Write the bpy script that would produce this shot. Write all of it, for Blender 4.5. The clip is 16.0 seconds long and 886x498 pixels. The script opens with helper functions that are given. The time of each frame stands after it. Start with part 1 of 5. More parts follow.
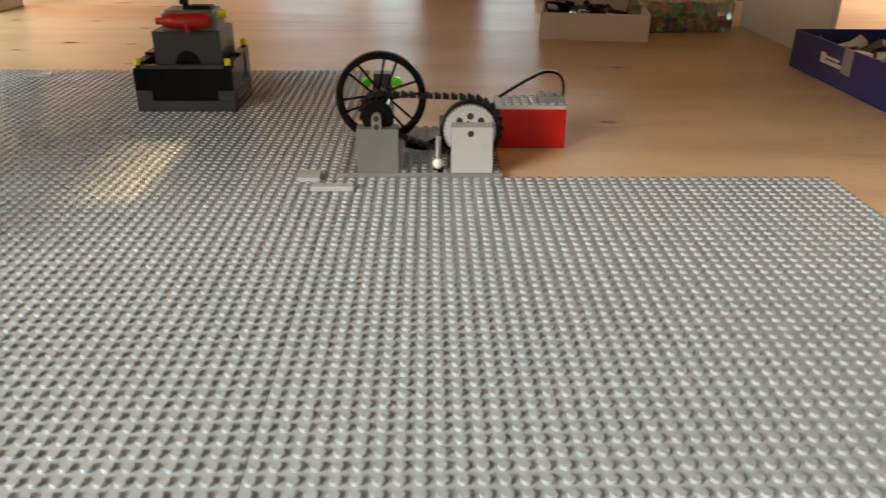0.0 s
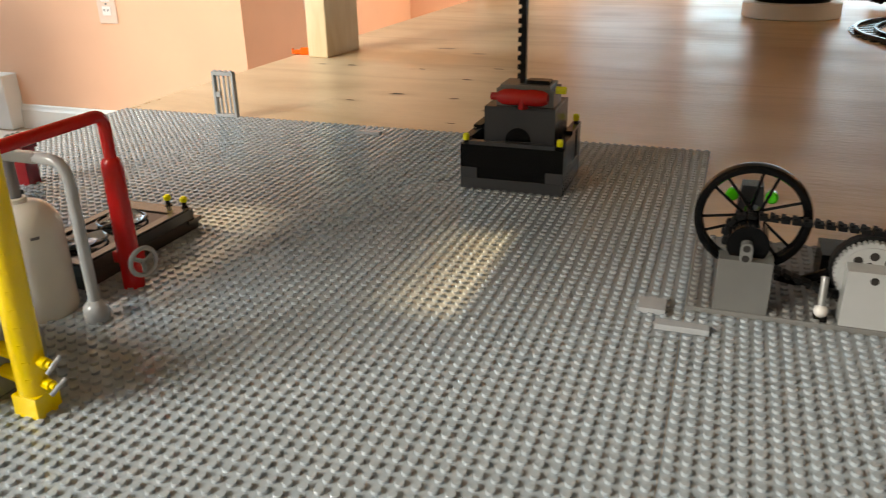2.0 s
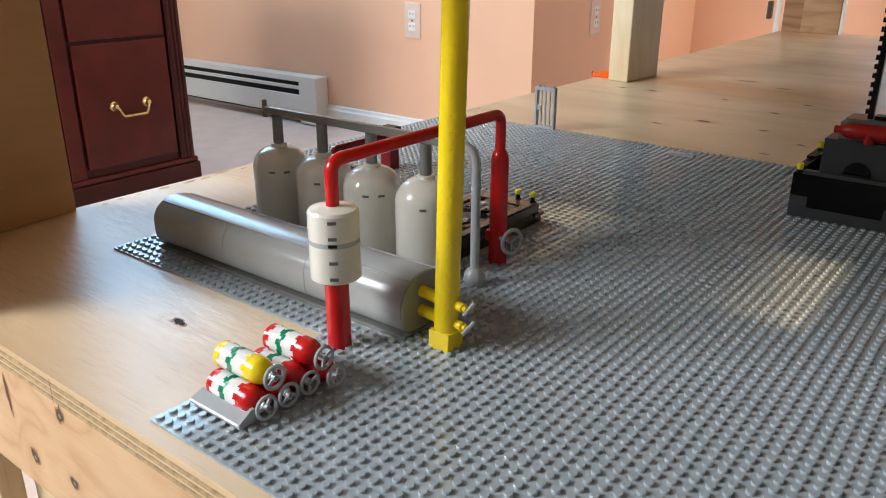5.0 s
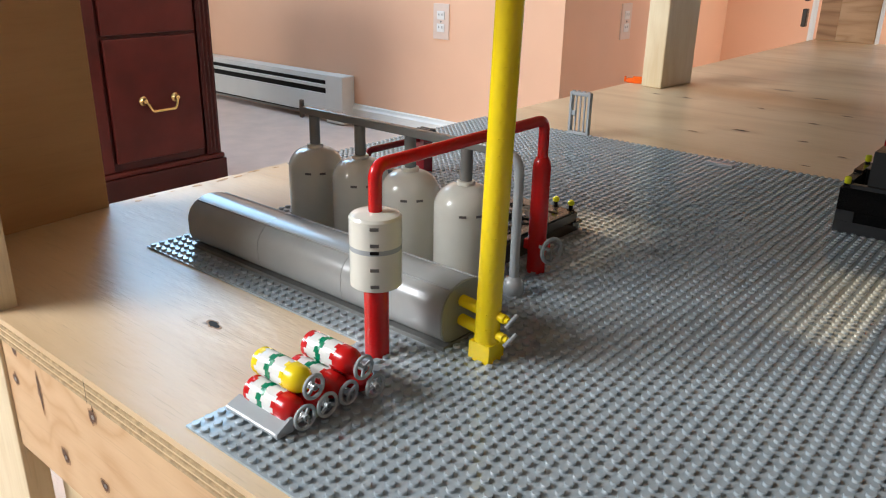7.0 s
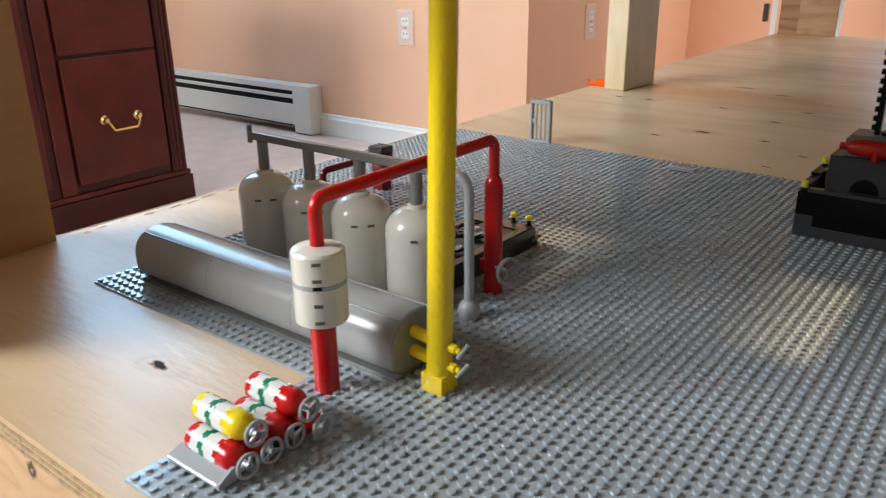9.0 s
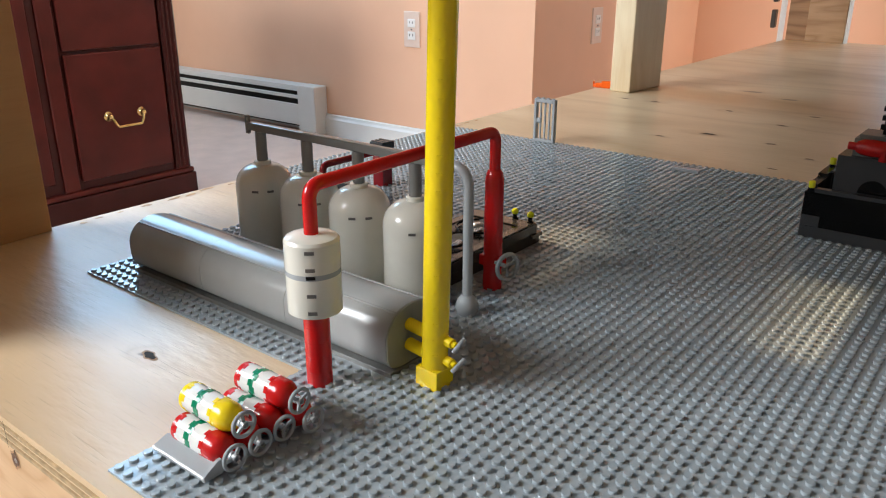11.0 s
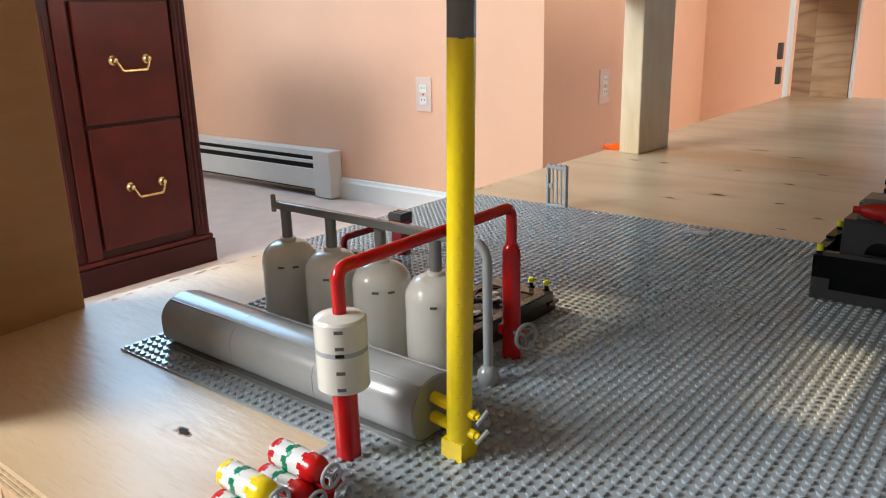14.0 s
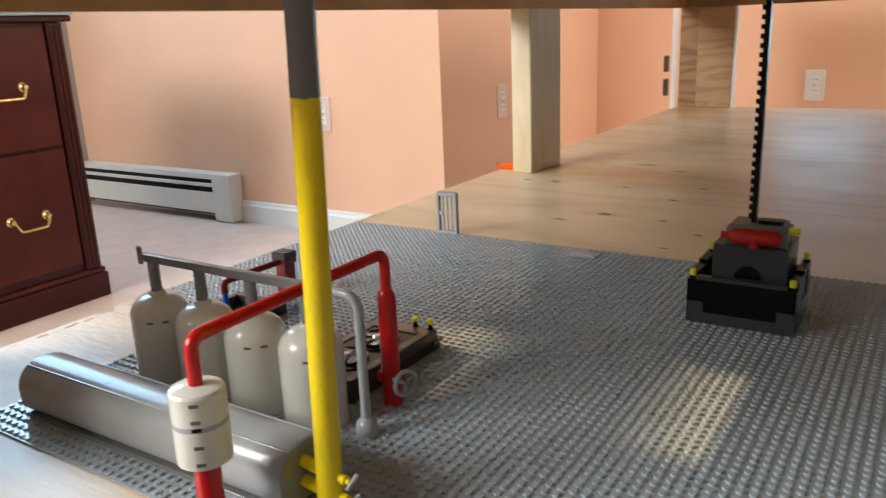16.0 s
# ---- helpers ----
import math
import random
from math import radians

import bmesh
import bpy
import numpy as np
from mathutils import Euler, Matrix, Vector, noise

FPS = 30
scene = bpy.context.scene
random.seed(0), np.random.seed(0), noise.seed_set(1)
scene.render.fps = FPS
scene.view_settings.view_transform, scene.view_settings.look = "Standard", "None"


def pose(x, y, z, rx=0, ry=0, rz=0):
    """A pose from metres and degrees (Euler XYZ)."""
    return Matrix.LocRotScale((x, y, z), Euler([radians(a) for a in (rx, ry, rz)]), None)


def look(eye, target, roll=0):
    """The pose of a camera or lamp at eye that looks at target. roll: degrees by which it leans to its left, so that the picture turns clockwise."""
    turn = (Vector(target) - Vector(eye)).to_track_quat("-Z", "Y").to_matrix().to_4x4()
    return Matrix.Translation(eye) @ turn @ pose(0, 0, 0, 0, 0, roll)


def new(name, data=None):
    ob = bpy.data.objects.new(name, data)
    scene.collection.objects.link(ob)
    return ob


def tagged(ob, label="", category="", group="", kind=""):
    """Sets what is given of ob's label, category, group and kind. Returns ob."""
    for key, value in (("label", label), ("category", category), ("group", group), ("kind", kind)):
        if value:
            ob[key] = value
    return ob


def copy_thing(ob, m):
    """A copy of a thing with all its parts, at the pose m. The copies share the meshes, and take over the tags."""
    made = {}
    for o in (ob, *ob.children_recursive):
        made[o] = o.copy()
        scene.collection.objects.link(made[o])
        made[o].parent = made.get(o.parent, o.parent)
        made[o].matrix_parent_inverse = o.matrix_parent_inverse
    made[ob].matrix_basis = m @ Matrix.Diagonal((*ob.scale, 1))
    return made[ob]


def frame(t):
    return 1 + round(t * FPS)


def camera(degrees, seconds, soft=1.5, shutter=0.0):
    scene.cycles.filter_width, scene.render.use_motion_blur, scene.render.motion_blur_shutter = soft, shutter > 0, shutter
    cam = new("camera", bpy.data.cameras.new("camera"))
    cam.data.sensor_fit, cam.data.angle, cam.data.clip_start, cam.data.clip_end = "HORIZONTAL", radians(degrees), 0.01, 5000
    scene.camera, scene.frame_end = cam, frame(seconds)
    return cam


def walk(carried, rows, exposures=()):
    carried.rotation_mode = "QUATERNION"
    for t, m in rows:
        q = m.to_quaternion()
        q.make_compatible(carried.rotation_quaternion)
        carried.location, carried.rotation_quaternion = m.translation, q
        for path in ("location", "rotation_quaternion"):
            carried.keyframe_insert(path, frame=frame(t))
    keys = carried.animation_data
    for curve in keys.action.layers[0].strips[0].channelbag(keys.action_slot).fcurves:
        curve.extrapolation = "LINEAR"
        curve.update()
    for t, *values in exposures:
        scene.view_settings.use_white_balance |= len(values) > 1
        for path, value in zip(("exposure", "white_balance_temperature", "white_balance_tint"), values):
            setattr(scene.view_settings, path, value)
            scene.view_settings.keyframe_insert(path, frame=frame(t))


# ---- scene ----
cam = camera(59.3, 16.0, soft=1.1, shutter=0.3)
PATH = [
    (0, (0.071, -0.569, 0.203), (0.107, 1.245, -0.638), 0.4),
    (0.5, (0.045, -0.569, 0.213), (-0.107, 1.237, -0.633), -0.2),
    (1, (0.04, -0.537, 0.231), (-0.303, 1.27, -0.554), -0.2),
    (1.5, (0.027, -0.491, 0.234), (-0.517, 1.271, -0.542), -0.4),
    (2, (0.009, -0.467, 0.233), (-0.63, 1.26, -0.548), -1.1),
    (2.5, (-0.022, -0.515, 0.223), (-0.852, 1.134, -0.545), -0.3),
    (3, (-0.03, -0.558, 0.243), (-1.062, 0.991, -0.489), -0.4),
    (3.5, (-0.031, -0.573, 0.252), (-1.154, 0.932, -0.438), -0.1),
    (4, (-0.03, -0.574, 0.249), (-1.174, 0.917, -0.436), 0.1),
    (4.5, (-0.033, -0.574, 0.242), (-1.184, 0.9, -0.466), -0.0),
    (4.7, (-0.034, -0.571, 0.238), (-1.186, 0.9, -0.476), 0.0),
    (6.8, (-0.055, -0.565, 0.239), (-1.233, 0.872, -0.502), 1.2),
    (7, (-0.056, -0.568, 0.238), (-1.248, 0.869, -0.48), 1.1),
    (7.5, (-0.06, -0.56, 0.242), (-1.268, 0.869, -0.463), 0.2),
    (8, (-0.06, -0.557, 0.244), (-1.265, 0.88, -0.45), 0.4),
    (8.5, (-0.071, -0.557, 0.238), (-1.265, 0.881, -0.472), 0.6),
    (9, (-0.052, -0.542, 0.249), (-1.204, 0.929, -0.464), -0.7),
    (9.2, (-0.046, -0.535, 0.249), (-1.178, 0.95, -0.467), -1.0),
    (11.3, (-0.054, -0.533, 0.237), (-1.227, 0.926, -0.467), 0.4),
    (11.5, (-0.053, -0.532, 0.241), (-1.235, 0.909, -0.483), 0.1),
    (12, (-0.052, -0.536, 0.247), (-1.24, 0.91, -0.458), 0.2),
    (12.5, (-0.05, -0.544, 0.249), (-1.241, 0.913, -0.427), 0.2),
    (13, (-0.044, -0.549, 0.259), (-1.25, 0.924, -0.356), -0.5),
    (13.5, (-0.04, -0.548, 0.274), (-1.247, 0.952, -0.266), -1.1),
    (14, (-0.046, -0.55, 0.257), (-1.264, 0.933, -0.308), -1.5),
    (14.5, (-0.045, -0.552, 0.286), (-1.272, 0.939, -0.236), -1.7),
    (15, (-0.045, -0.555, 0.32), (-1.286, 0.961, -0.083), -2.1),
    (15.5, (-0.036, -0.543, 0.298), (-1.228, 1.001, -0.146), -2.4),
    (16, (-0.03, -0.517, 0.279), (-1.075, 1.098, -0.267), -2.4),
]
walk(cam, [(t, look(eye, target, roll)) for t, eye, target, roll in PATH],
     exposures=[(0.0, 1.36, 7900, 10), (0.5, 1.18, 8000, 10), (1.5, 1.14, 8000, 10), (2.5, 0.95, 7500, 10), (3.5, 0.62, 6550, 10), (12.5, 0.62, 6550, 10), (13.5, 0.68, 6600, 10), (14.5, 0.64, 6500, 10), (15.0, 0.3, 5900, 9), (15.5, 0.47, 5500, 4), (16.0, 0.65, 6900, 10)])


# ---- light ----
world = bpy.data.worlds.new("world")
world.use_nodes = True
scene.world = world
_wn = world.node_tree.nodes
_sky = _wn.new("ShaderNodeTexSky")
_sky.sky_type = "NISHITA"
_sky.sun_disc = False
_sky.sun_elevation = radians(25.8)
_sky.sun_rotation = radians(-88)
_wn["Background"].inputs["Strength"].default_value = 0.06
world.node_tree.links.new(_sky.outputs["Color"], _wn["Background"].inputs["Color"])


def lamp(name, kind, energy, color, m, size=None, size_y=None, angle=None):
    d = bpy.data.lights.new(name, kind)
    d.energy, d.color = energy, color
    if kind == "AREA":
        d.shape, d.size, d.size_y = "RECTANGLE", size, size_y
    if angle is not None:
        d.angle = angle
    ob = new(name, d)
    ob.matrix_world = m
    return ob


SUN_DIR = Vector((1.0, 0.02, -math.tan(radians(25.8))))
lamp("sun", "SUN", 4.4, (1.0, 0.74, 0.44), Matrix.Translation((-6, 0, 3)) @ SUN_DIR.to_track_quat("-Z", "Y").to_matrix().to_4x4(), angle=radians(0.5))
# sky light in the openings of the windows
lamp("window_light_left", "AREA", 38, (0.36, 0.66, 1.0), look((-3.27, 0.93, 1.74), (0, 0.93, 1.3)), 1.25, 1.42)
lamp("window_light_back", "AREA", 4, (0.45, 0.74, 1.0), look((0.36, 2.895, 0.05), (0.36, 0, 0.05)), 1.06, 0.6)
lamp("window_light_side", "AREA", 4, (0.45, 0.74, 1.0), look((-0.43, 2.895, 0.98), (-0.43, 0, 0.6)), 0.36, 1.22)
lamp("window_light_right", "AREA", 33, (1.0, 0.97, 0.90), look((2.27, 2.1, 1.35), (0, 2.2, 0.6)), 0.92, 1.6)
lamp("window_light_front", "AREA", 70, (0.90, 0.95, 1.0), look((-1.8, -1.93, 1.24), (-0.4, 0, 0.05)), 1.36, 0.8)

# ---- materials ----


def material(name, color, rough=0.5, metal=0.0, spec=0.5, var=0.06, scale=60.0, bump=0.0, bscale=400.0, coat=0.0, trans=0.0, sss=0.0):
    m = bpy.data.materials.new(name)
    m.use_nodes = True
    nt = m.node_tree
    n, l = nt.nodes, nt.links
    b = n["Principled BSDF"]
    b.inputs["Roughness"].default_value = rough
    b.inputs["Metallic"].default_value = metal
    b.inputs["Specular IOR Level"].default_value = spec
    b.inputs["Coat Weight"].default_value = coat
    b.inputs["Transmission Weight"].default_value = trans
    tc = n.new("ShaderNodeTexCoord")
    no = n.new("ShaderNodeTexNoise")
    no.inputs["Scale"].default_value = scale
    no.inputs["Detail"].default_value = 5
    l.new(tc.outputs["Object"], no.inputs["Vector"])
    ramp = n.new("ShaderNodeMapRange")
    ramp.inputs["From Min"].default_value, ramp.inputs["From Max"].default_value = 0.3, 0.7
    ramp.inputs["To Min"].default_value, ramp.inputs["To Max"].default_value = 1 - var, 1 + var
    l.new(no.outputs["Fac"], ramp.inputs["Value"])
    mix = n.new("ShaderNodeVectorMath")
    mix.operation = "SCALE"
    mix.inputs[0].default_value = color
    l.new(ramp.outputs["Result"], mix.inputs["Scale"])
    l.new(mix.outputs["Vector"], b.inputs["Base Color"])
    rr = n.new("ShaderNodeMapRange")
    rr.inputs["To Min"].default_value, rr.inputs["To Max"].default_value = max(0.02, rough * 0.8), min(1, rough * 1.25)
    no2 = n.new("ShaderNodeTexNoise")
    no2.inputs["Scale"].default_value = scale * 3.1
    no2.inputs["Detail"].default_value = 3
    l.new(tc.outputs["Object"], no2.inputs["Vector"])
    l.new(no2.outputs["Fac"], rr.inputs["Value"])
    l.new(rr.outputs["Result"], b.inputs["Roughness"])
    if bump:
        no3 = n.new("ShaderNodeTexNoise")
        no3.inputs["Scale"].default_value = bscale
        no3.inputs["Detail"].default_value = 4
        l.new(tc.outputs["Object"], no3.inputs["Vector"])
        bu = n.new("ShaderNodeBump")
        bu.inputs["Strength"].default_value = bump
        bu.inputs["Distance"].default_value = 0.002
        l.new(no3.outputs["Fac"], bu.inputs["Height"])
        l.new(bu.outputs["Normal"], b.inputs["Normal"])
    return m


def plastic(name, color, rough=0.28, var=0.04, spec=0.5):
    return material(name, color, rough * 0.62, spec=spec, var=var, scale=45, bump=0.01, bscale=160)


def wood(name, light, dark, along="X", rough=0.5, knots=(), ring=14.0, fig=3.2, stretch=0.16, grain=0.5, pores=0.2, spec=0.5, fibre=0.35, bump=0.2):
    """Flat-sawn veneer: contour figure that bends round its knots, fine fibre and short pores.
    knots holds (centre, half sizes) in the board's own space; a half size of 0 leaves that axis out."""
    m = bpy.data.materials.new(name)
    m.use_nodes = True
    nt = m.node_tree
    n, l = nt.nodes, nt.links
    b = n["Principled BSDF"]
    b.inputs["Specular IOR Level"].default_value = spec

    def math_node(op, a, c=None, d=None):
        q = n.new("ShaderNodeMath")
        q.operation = op
        for k, v in enumerate((a, c, d)):
            if v is None:
                continue
            if isinstance(v, (int, float)):
                q.inputs[k].default_value = v
            else:
                l.new(v, q.inputs[k])
        return q.outputs[0]

    def remap(v, f0, f1, t0, t1, smooth=False):
        q = n.new("ShaderNodeMapRange")
        if smooth:
            q.interpolation_type = "SMOOTHSTEP"
        for k, x in (("From Min", f0), ("From Max", f1), ("To Min", t0), ("To Max", t1)):
            q.inputs[k].default_value = x
        l.new(v, q.inputs["Value"])
        return q.outputs["Result"]

    def noise_tex(vec, scale, detail, distort=0.0):
        q = n.new("ShaderNodeTexNoise")
        q.inputs["Scale"].default_value, q.inputs["Detail"].default_value = scale, detail
        q.inputs["Distortion"].default_value = distort
        l.new(vec, q.inputs["Vector"])
        return q

    def stretched(k):
        q = n.new("ShaderNodeMapping")
        q.inputs["Scale"].default_value = {"X": (k, 1, 1), "Y": (1, k, 1), "Z": (1, 1, k)}[along]
        l.new(tc.outputs["Object"], q.inputs["Vector"])
        return q.outputs["Vector"]

    tc = n.new("ShaderNodeTexCoord")
    long_vec, fine_vec = stretched(stretch), stretched(0.045)
    big = noise_tex(long_vec, fig, 2, 0.5).outputs["Fac"]
    knot_core, knot_halo = None, None
    if knots:
        warp = noise_tex(tc.outputs["Object"], 70, 3)
        wv = n.new("ShaderNodeVectorMath")
        wv.operation = "MULTIPLY_ADD"
        wv.inputs[1].default_value = (0.012, 0.012, 0.012)
        l.new(warp.outputs["Color"], wv.inputs[0])
        l.new(tc.outputs["Object"], wv.inputs[2])
        for centre, half in knots:
            sub = n.new("ShaderNodeVectorMath")
            sub.operation = "SUBTRACT"
            sub.inputs[1].default_value = [c + 0.006 for c in centre]
            l.new(wv.outputs["Vector"], sub.inputs[0])
            div = n.new("ShaderNodeVectorMath")
            div.operation = "MULTIPLY"
            div.inputs[1].default_value = [1 / h if h else 0 for h in half]
            l.new(sub.outputs["Vector"], div.inputs[0])
            ln = n.new("ShaderNodeVectorMath")
            ln.operation = "LENGTH"
            l.new(div.outputs["Vector"], ln.inputs[0])
            core = remap(ln.outputs["Value"], 0.55, 1.2, 1, 0, True)
            halo = remap(ln.outputs["Value"], 0.0, 5.0, 1, 0, True)
            knot_core = core if knot_core is None else math_node("MAXIMUM", knot_core, core)
            knot_halo = halo if knot_halo is None else math_node("MAXIMUM", knot_halo, halo)
        big = math_node("MULTIPLY_ADD", knot_halo, 0.07, big)
    ping = math_node("PINGPONG", math_node("MULTIPLY", big, ring), 0.5)
    # late-wood lines are narrow: sharpen the contours
    line = math_node("POWER", math_node("MULTIPLY", ping, 2.0), 2.2)
    fine = noise_tex(fine_vec, 260, 5).outputs["Fac"]
    mid = noise_tex(long_vec, 60, 5).outputs["Fac"]
    blot = noise_tex(tc.outputs["Object"], 5, 3).outputs["Fac"]
    tone = math_node("MULTIPLY_ADD", line, grain, math_node("MULTIPLY_ADD", fine, fibre, math_node("MULTIPLY_ADD", mid, 0.4, math_node("MULTIPLY", blot, 1.05))))
    ramp = n.new("ShaderNodeValToRGB")
    ramp.color_ramp.elements[0].position, ramp.color_ramp.elements[0].color = 0.0, (*light, 1)
    ramp.color_ramp.elements[1].position, ramp.color_ramp.elements[1].color = 1.0, (*dark, 1)
    l.new(remap(tone, 0.66, 1.05 + grain * 0.7, 0, 1), ramp.inputs["Fac"])
    col = ramp.outputs["Color"]

    def blend(c, fac, other):
        mx = n.new("ShaderNodeMix")
        mx.data_type = "RGBA"
        mx.inputs["B"].default_value = (*other, 1)
        l.new(c, mx.inputs["A"])
        l.new(fac, mx.inputs["Factor"])
        return mx.outputs["Result"]
    pore = remap(noise_tex(fine_vec, 620, 2).outputs["Fac"], 0.60, 0.72, 0, pores)
    col = blend(col, pore, [c * 0.55 for c in dark])
    if knots:
        col = blend(col, math_node("MULTIPLY", math_node("POWER", knot_halo, 4.0), 0.5), dark)
        spot = noise_tex(tc.outputs["Object"], 420, 3).outputs["Fac"]
        col = blend(col, math_node("MULTIPLY", knot_core, remap(spot, 0.3, 0.7, 0.55, 0.95)), (dark[0] * 0.24, dark[1] * 0.18, dark[2] * 0.16))
    l.new(col, b.inputs["Base Color"])
    l.new(remap(blot, 0.3, 0.7, rough * 0.85, min(1, rough * 1.2)), b.inputs["Roughness"])
    bu = n.new("ShaderNodeBump")
    bu.inputs["Strength"].default_value, bu.inputs["Distance"].default_value = bump, 0.0004
    ripple = noise_tex(stretched(0.35), 130, 2).outputs["Fac"]
    l.new(math_node("MULTIPLY_ADD", ripple, 3.0, math_node("SUBTRACT", tone, pore)), bu.inputs["Height"])
    l.new(bu.outputs["Normal"], b.inputs["Normal"])
    return m


PLATE = plastic("grey_plate_plastic", (0.325, 0.367, 0.388), 0.2, spec=0.5)
LBG = plastic("light_grey_plastic", (0.37, 0.39, 0.40), 0.3)
PALE = plastic("pale_grey_plastic", (0.43, 0.44, 0.43), 0.3)
OLDG = plastic("old_grey_plastic", (0.33, 0.335, 0.325), 0.33)
DISC = plastic("olive_grey_plastic", (0.27, 0.27, 0.22), 0.35)
DBG = plastic("dark_grey_plastic", (0.048, 0.050, 0.053), 0.35, spec=0.35)
MIDG = plastic("mid_grey_plastic", (0.2, 0.2, 0.19), 0.32)
BLACK = plastic("black_plastic", (0.004, 0.004, 0.004), 0.3, spec=0.18)
VRED = plastic("deep_red_plastic", (0.46, 0.008, 0.008), 0.34)
STONE = plastic("dark_stone_grey_plastic", (0.16, 0.16, 0.15), 0.3)
SLOT = plastic("shadowed_slot", (0.12, 0.11, 0.10), 0.5)
RUBBER = material("black_rubber", (0.006, 0.006, 0.006), 0.6, spec=0.2, var=0.15, bump=0.1)
RED = plastic("red_plastic", (0.56, 0.008, 0.008), 0.32)
DRED = plastic("dark_red_plastic", (0.23, 0.008, 0.012), 0.28)
YEL = plastic("yellow_plastic", (0.86, 0.63, 0.008), 0.36)
TYEL = plastic("clear_yellow_plastic", (0.75, 0.75, 0.02), 0.1)
WHITE = plastic("white_plastic", (0.74, 0.73, 0.69), 0.22)
CREAM = plastic("old_white_plastic", (0.70, 0.68, 0.60), 0.22)
GREEN = plastic("green_plastic", (0.0, 0.2, 0.09), 0.25)
LIME = plastic("bright_green_plastic", (0.06, 0.75, 0.02), 0.2)
BLUE = plastic("blue_plastic", (0.01, 0.16, 0.75), 0.12)
NAVY = material("navy_card", (0.012, 0.02, 0.14), 0.35, var=0.08, bump=0.05)
ORANGE = plastic("orange_plastic", (0.9, 0.13, 0.01), 0.3)
BROWN = plastic("dark_brown_grey_plastic", (0.052, 0.042, 0.034), 0.35)
SILVER = material("silver_fan_plastic", (0.5, 0.53, 0.57), 0.22, metal=0.7, var=0.1)
CHROME = material("scratched_brass", (0.72, 0.52, 0.22), 0.25, metal=1.0, var=0.15, bump=0.1)
STEEL = material("dull_steel", (0.24, 0.23, 0.22), 0.4, metal=1.0, var=0.2)
HOLE = material("dark_recess", (0.02, 0.017, 0.014), 0.8)
CLEAR = material("clear_grey_plastic", (0.5, 0.53, 0.54), 0.12, var=0.03, trans=0.45)
# knots of the table sheet and of the front fascia, in plan and along the board
TABLE_KNOTS = [((x, y, 0), (a, b, 0)) for x, y, a, b in (
    (-0.476, -0.303, 0.0075, 0.0035), (-0.444, 0.577, 0.015, 0.0055), (0.245, 0.165, 0.011, 0.0055), (0.308, 0.417, 0.008, 0.0035),
    (-0.378, 0.705, 0.010, 0.004), (-0.352, 0.568, 0.007, 0.003), (-0.483, 0.777, 0.008, 0.0035), (-0.358, 0.81, 0.010, 0.0045),
    (-0.617, 0.783, 0.010, 0.005), (-0.493, 0.522, 0.008, 0.003), (-0.437, 0.954, 0.016, 0.006), (-0.518, 1.003, 0.022, 0.008),
    (-0.676, 0.784, 0.007, 0.004), (-0.287, 0.507, 0.007, 0.003))]
FASCIA_KNOTS = [((x, 0, z), (a, 0, b)) for x, z, a, b in ((-0.5495, -0.044, 0.0030, 0.013), (-0.588, -0.048, 0.004, 0.005), (-0.475, -0.030, 0.005, 0.005), (-0.526, -0.083, 0.005, 0.005), (-0.473, -0.080, 0.005, 0.004), (-0.30, -0.07, 0.006, 0.004), (0.1, -0.04, 0.006, 0.004))]
PLY = wood("birch_plywood", (0.70, 0.52, 0.325), (0.56, 0.38, 0.21), "X", 0.34, TABLE_KNOTS, ring=9, grain=0.45, spec=0.38, fibre=0.16, bump=0.5)
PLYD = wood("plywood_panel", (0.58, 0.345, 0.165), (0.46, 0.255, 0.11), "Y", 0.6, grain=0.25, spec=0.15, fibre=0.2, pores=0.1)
PLYF = wood("plywood_fascia", (0.81, 0.64, 0.44), (0.65, 0.445, 0.265), "X", 0.5, (), ring=7, fig=15, stretch=0.55, grain=0.4, pores=0.15, fibre=0.25)
PLYT = wood("plywood_table_edge", (0.68, 0.47, 0.27), (0.53, 0.315, 0.155), "X", 0.5, FASCIA_KNOTS, ring=7, fig=12, stretch=0.5, grain=0.45, pores=0.15, fibre=0.25)
PLYC = wood("knotty_board", (0.52, 0.325, 0.17), (0.36, 0.195, 0.085), "X", 0.6, fig=12, ring=7, grain=0.5)
KNOT = material("knot_heart", (0.10, 0.045, 0.02), 0.6, var=0.5, scale=400, bump=0.3)
KNOTRIM = material("knot_rim", (0.33, 0.18, 0.085), 0.6, var=0.35, scale=300, bump=0.2)
TORN = material("torn_veneer", (0.50, 0.30, 0.15), 0.8, var=0.35, scale=160, bump=0.4)
PINE = wood("pine_stud", (0.76, 0.65, 0.45), (0.64, 0.49, 0.29), "Z", 0.55, fig=5, grain=0.1)
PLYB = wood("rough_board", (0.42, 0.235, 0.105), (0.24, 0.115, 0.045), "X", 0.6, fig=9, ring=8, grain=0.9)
LAYER = material("plywood_layer_edge", (0.42, 0.30, 0.17), 0.7, var=0.3, scale=200, bump=0.2)
WALL = material("pink_wall_paint", (0.84, 0.50, 0.325), 0.65, var=0.03, scale=4, bump=0.04, bscale=90)
TRIM = material("white_trim_paint", (0.80, 0.79, 0.75), 0.4, var=0.03, scale=8)
HEAT = material("heater_enamel", (0.70, 0.69, 0.65), 0.35, var=0.03, scale=10)
SOCKET = material("ivory_socket", (0.86, 0.82, 0.78), 0.3, var=0.03)
# outlet covers: warm bounce off the pink walls is mixed into the colour
SWITCH = material("warm_bounce_plate", (0.78, 0.60, 0.50), 0.3, var=0.03)
CARPET = material("beige_carpet", (0.66, 0.52, 0.44), 0.95, var=0.07, scale=12, bump=0.6, bscale=260)
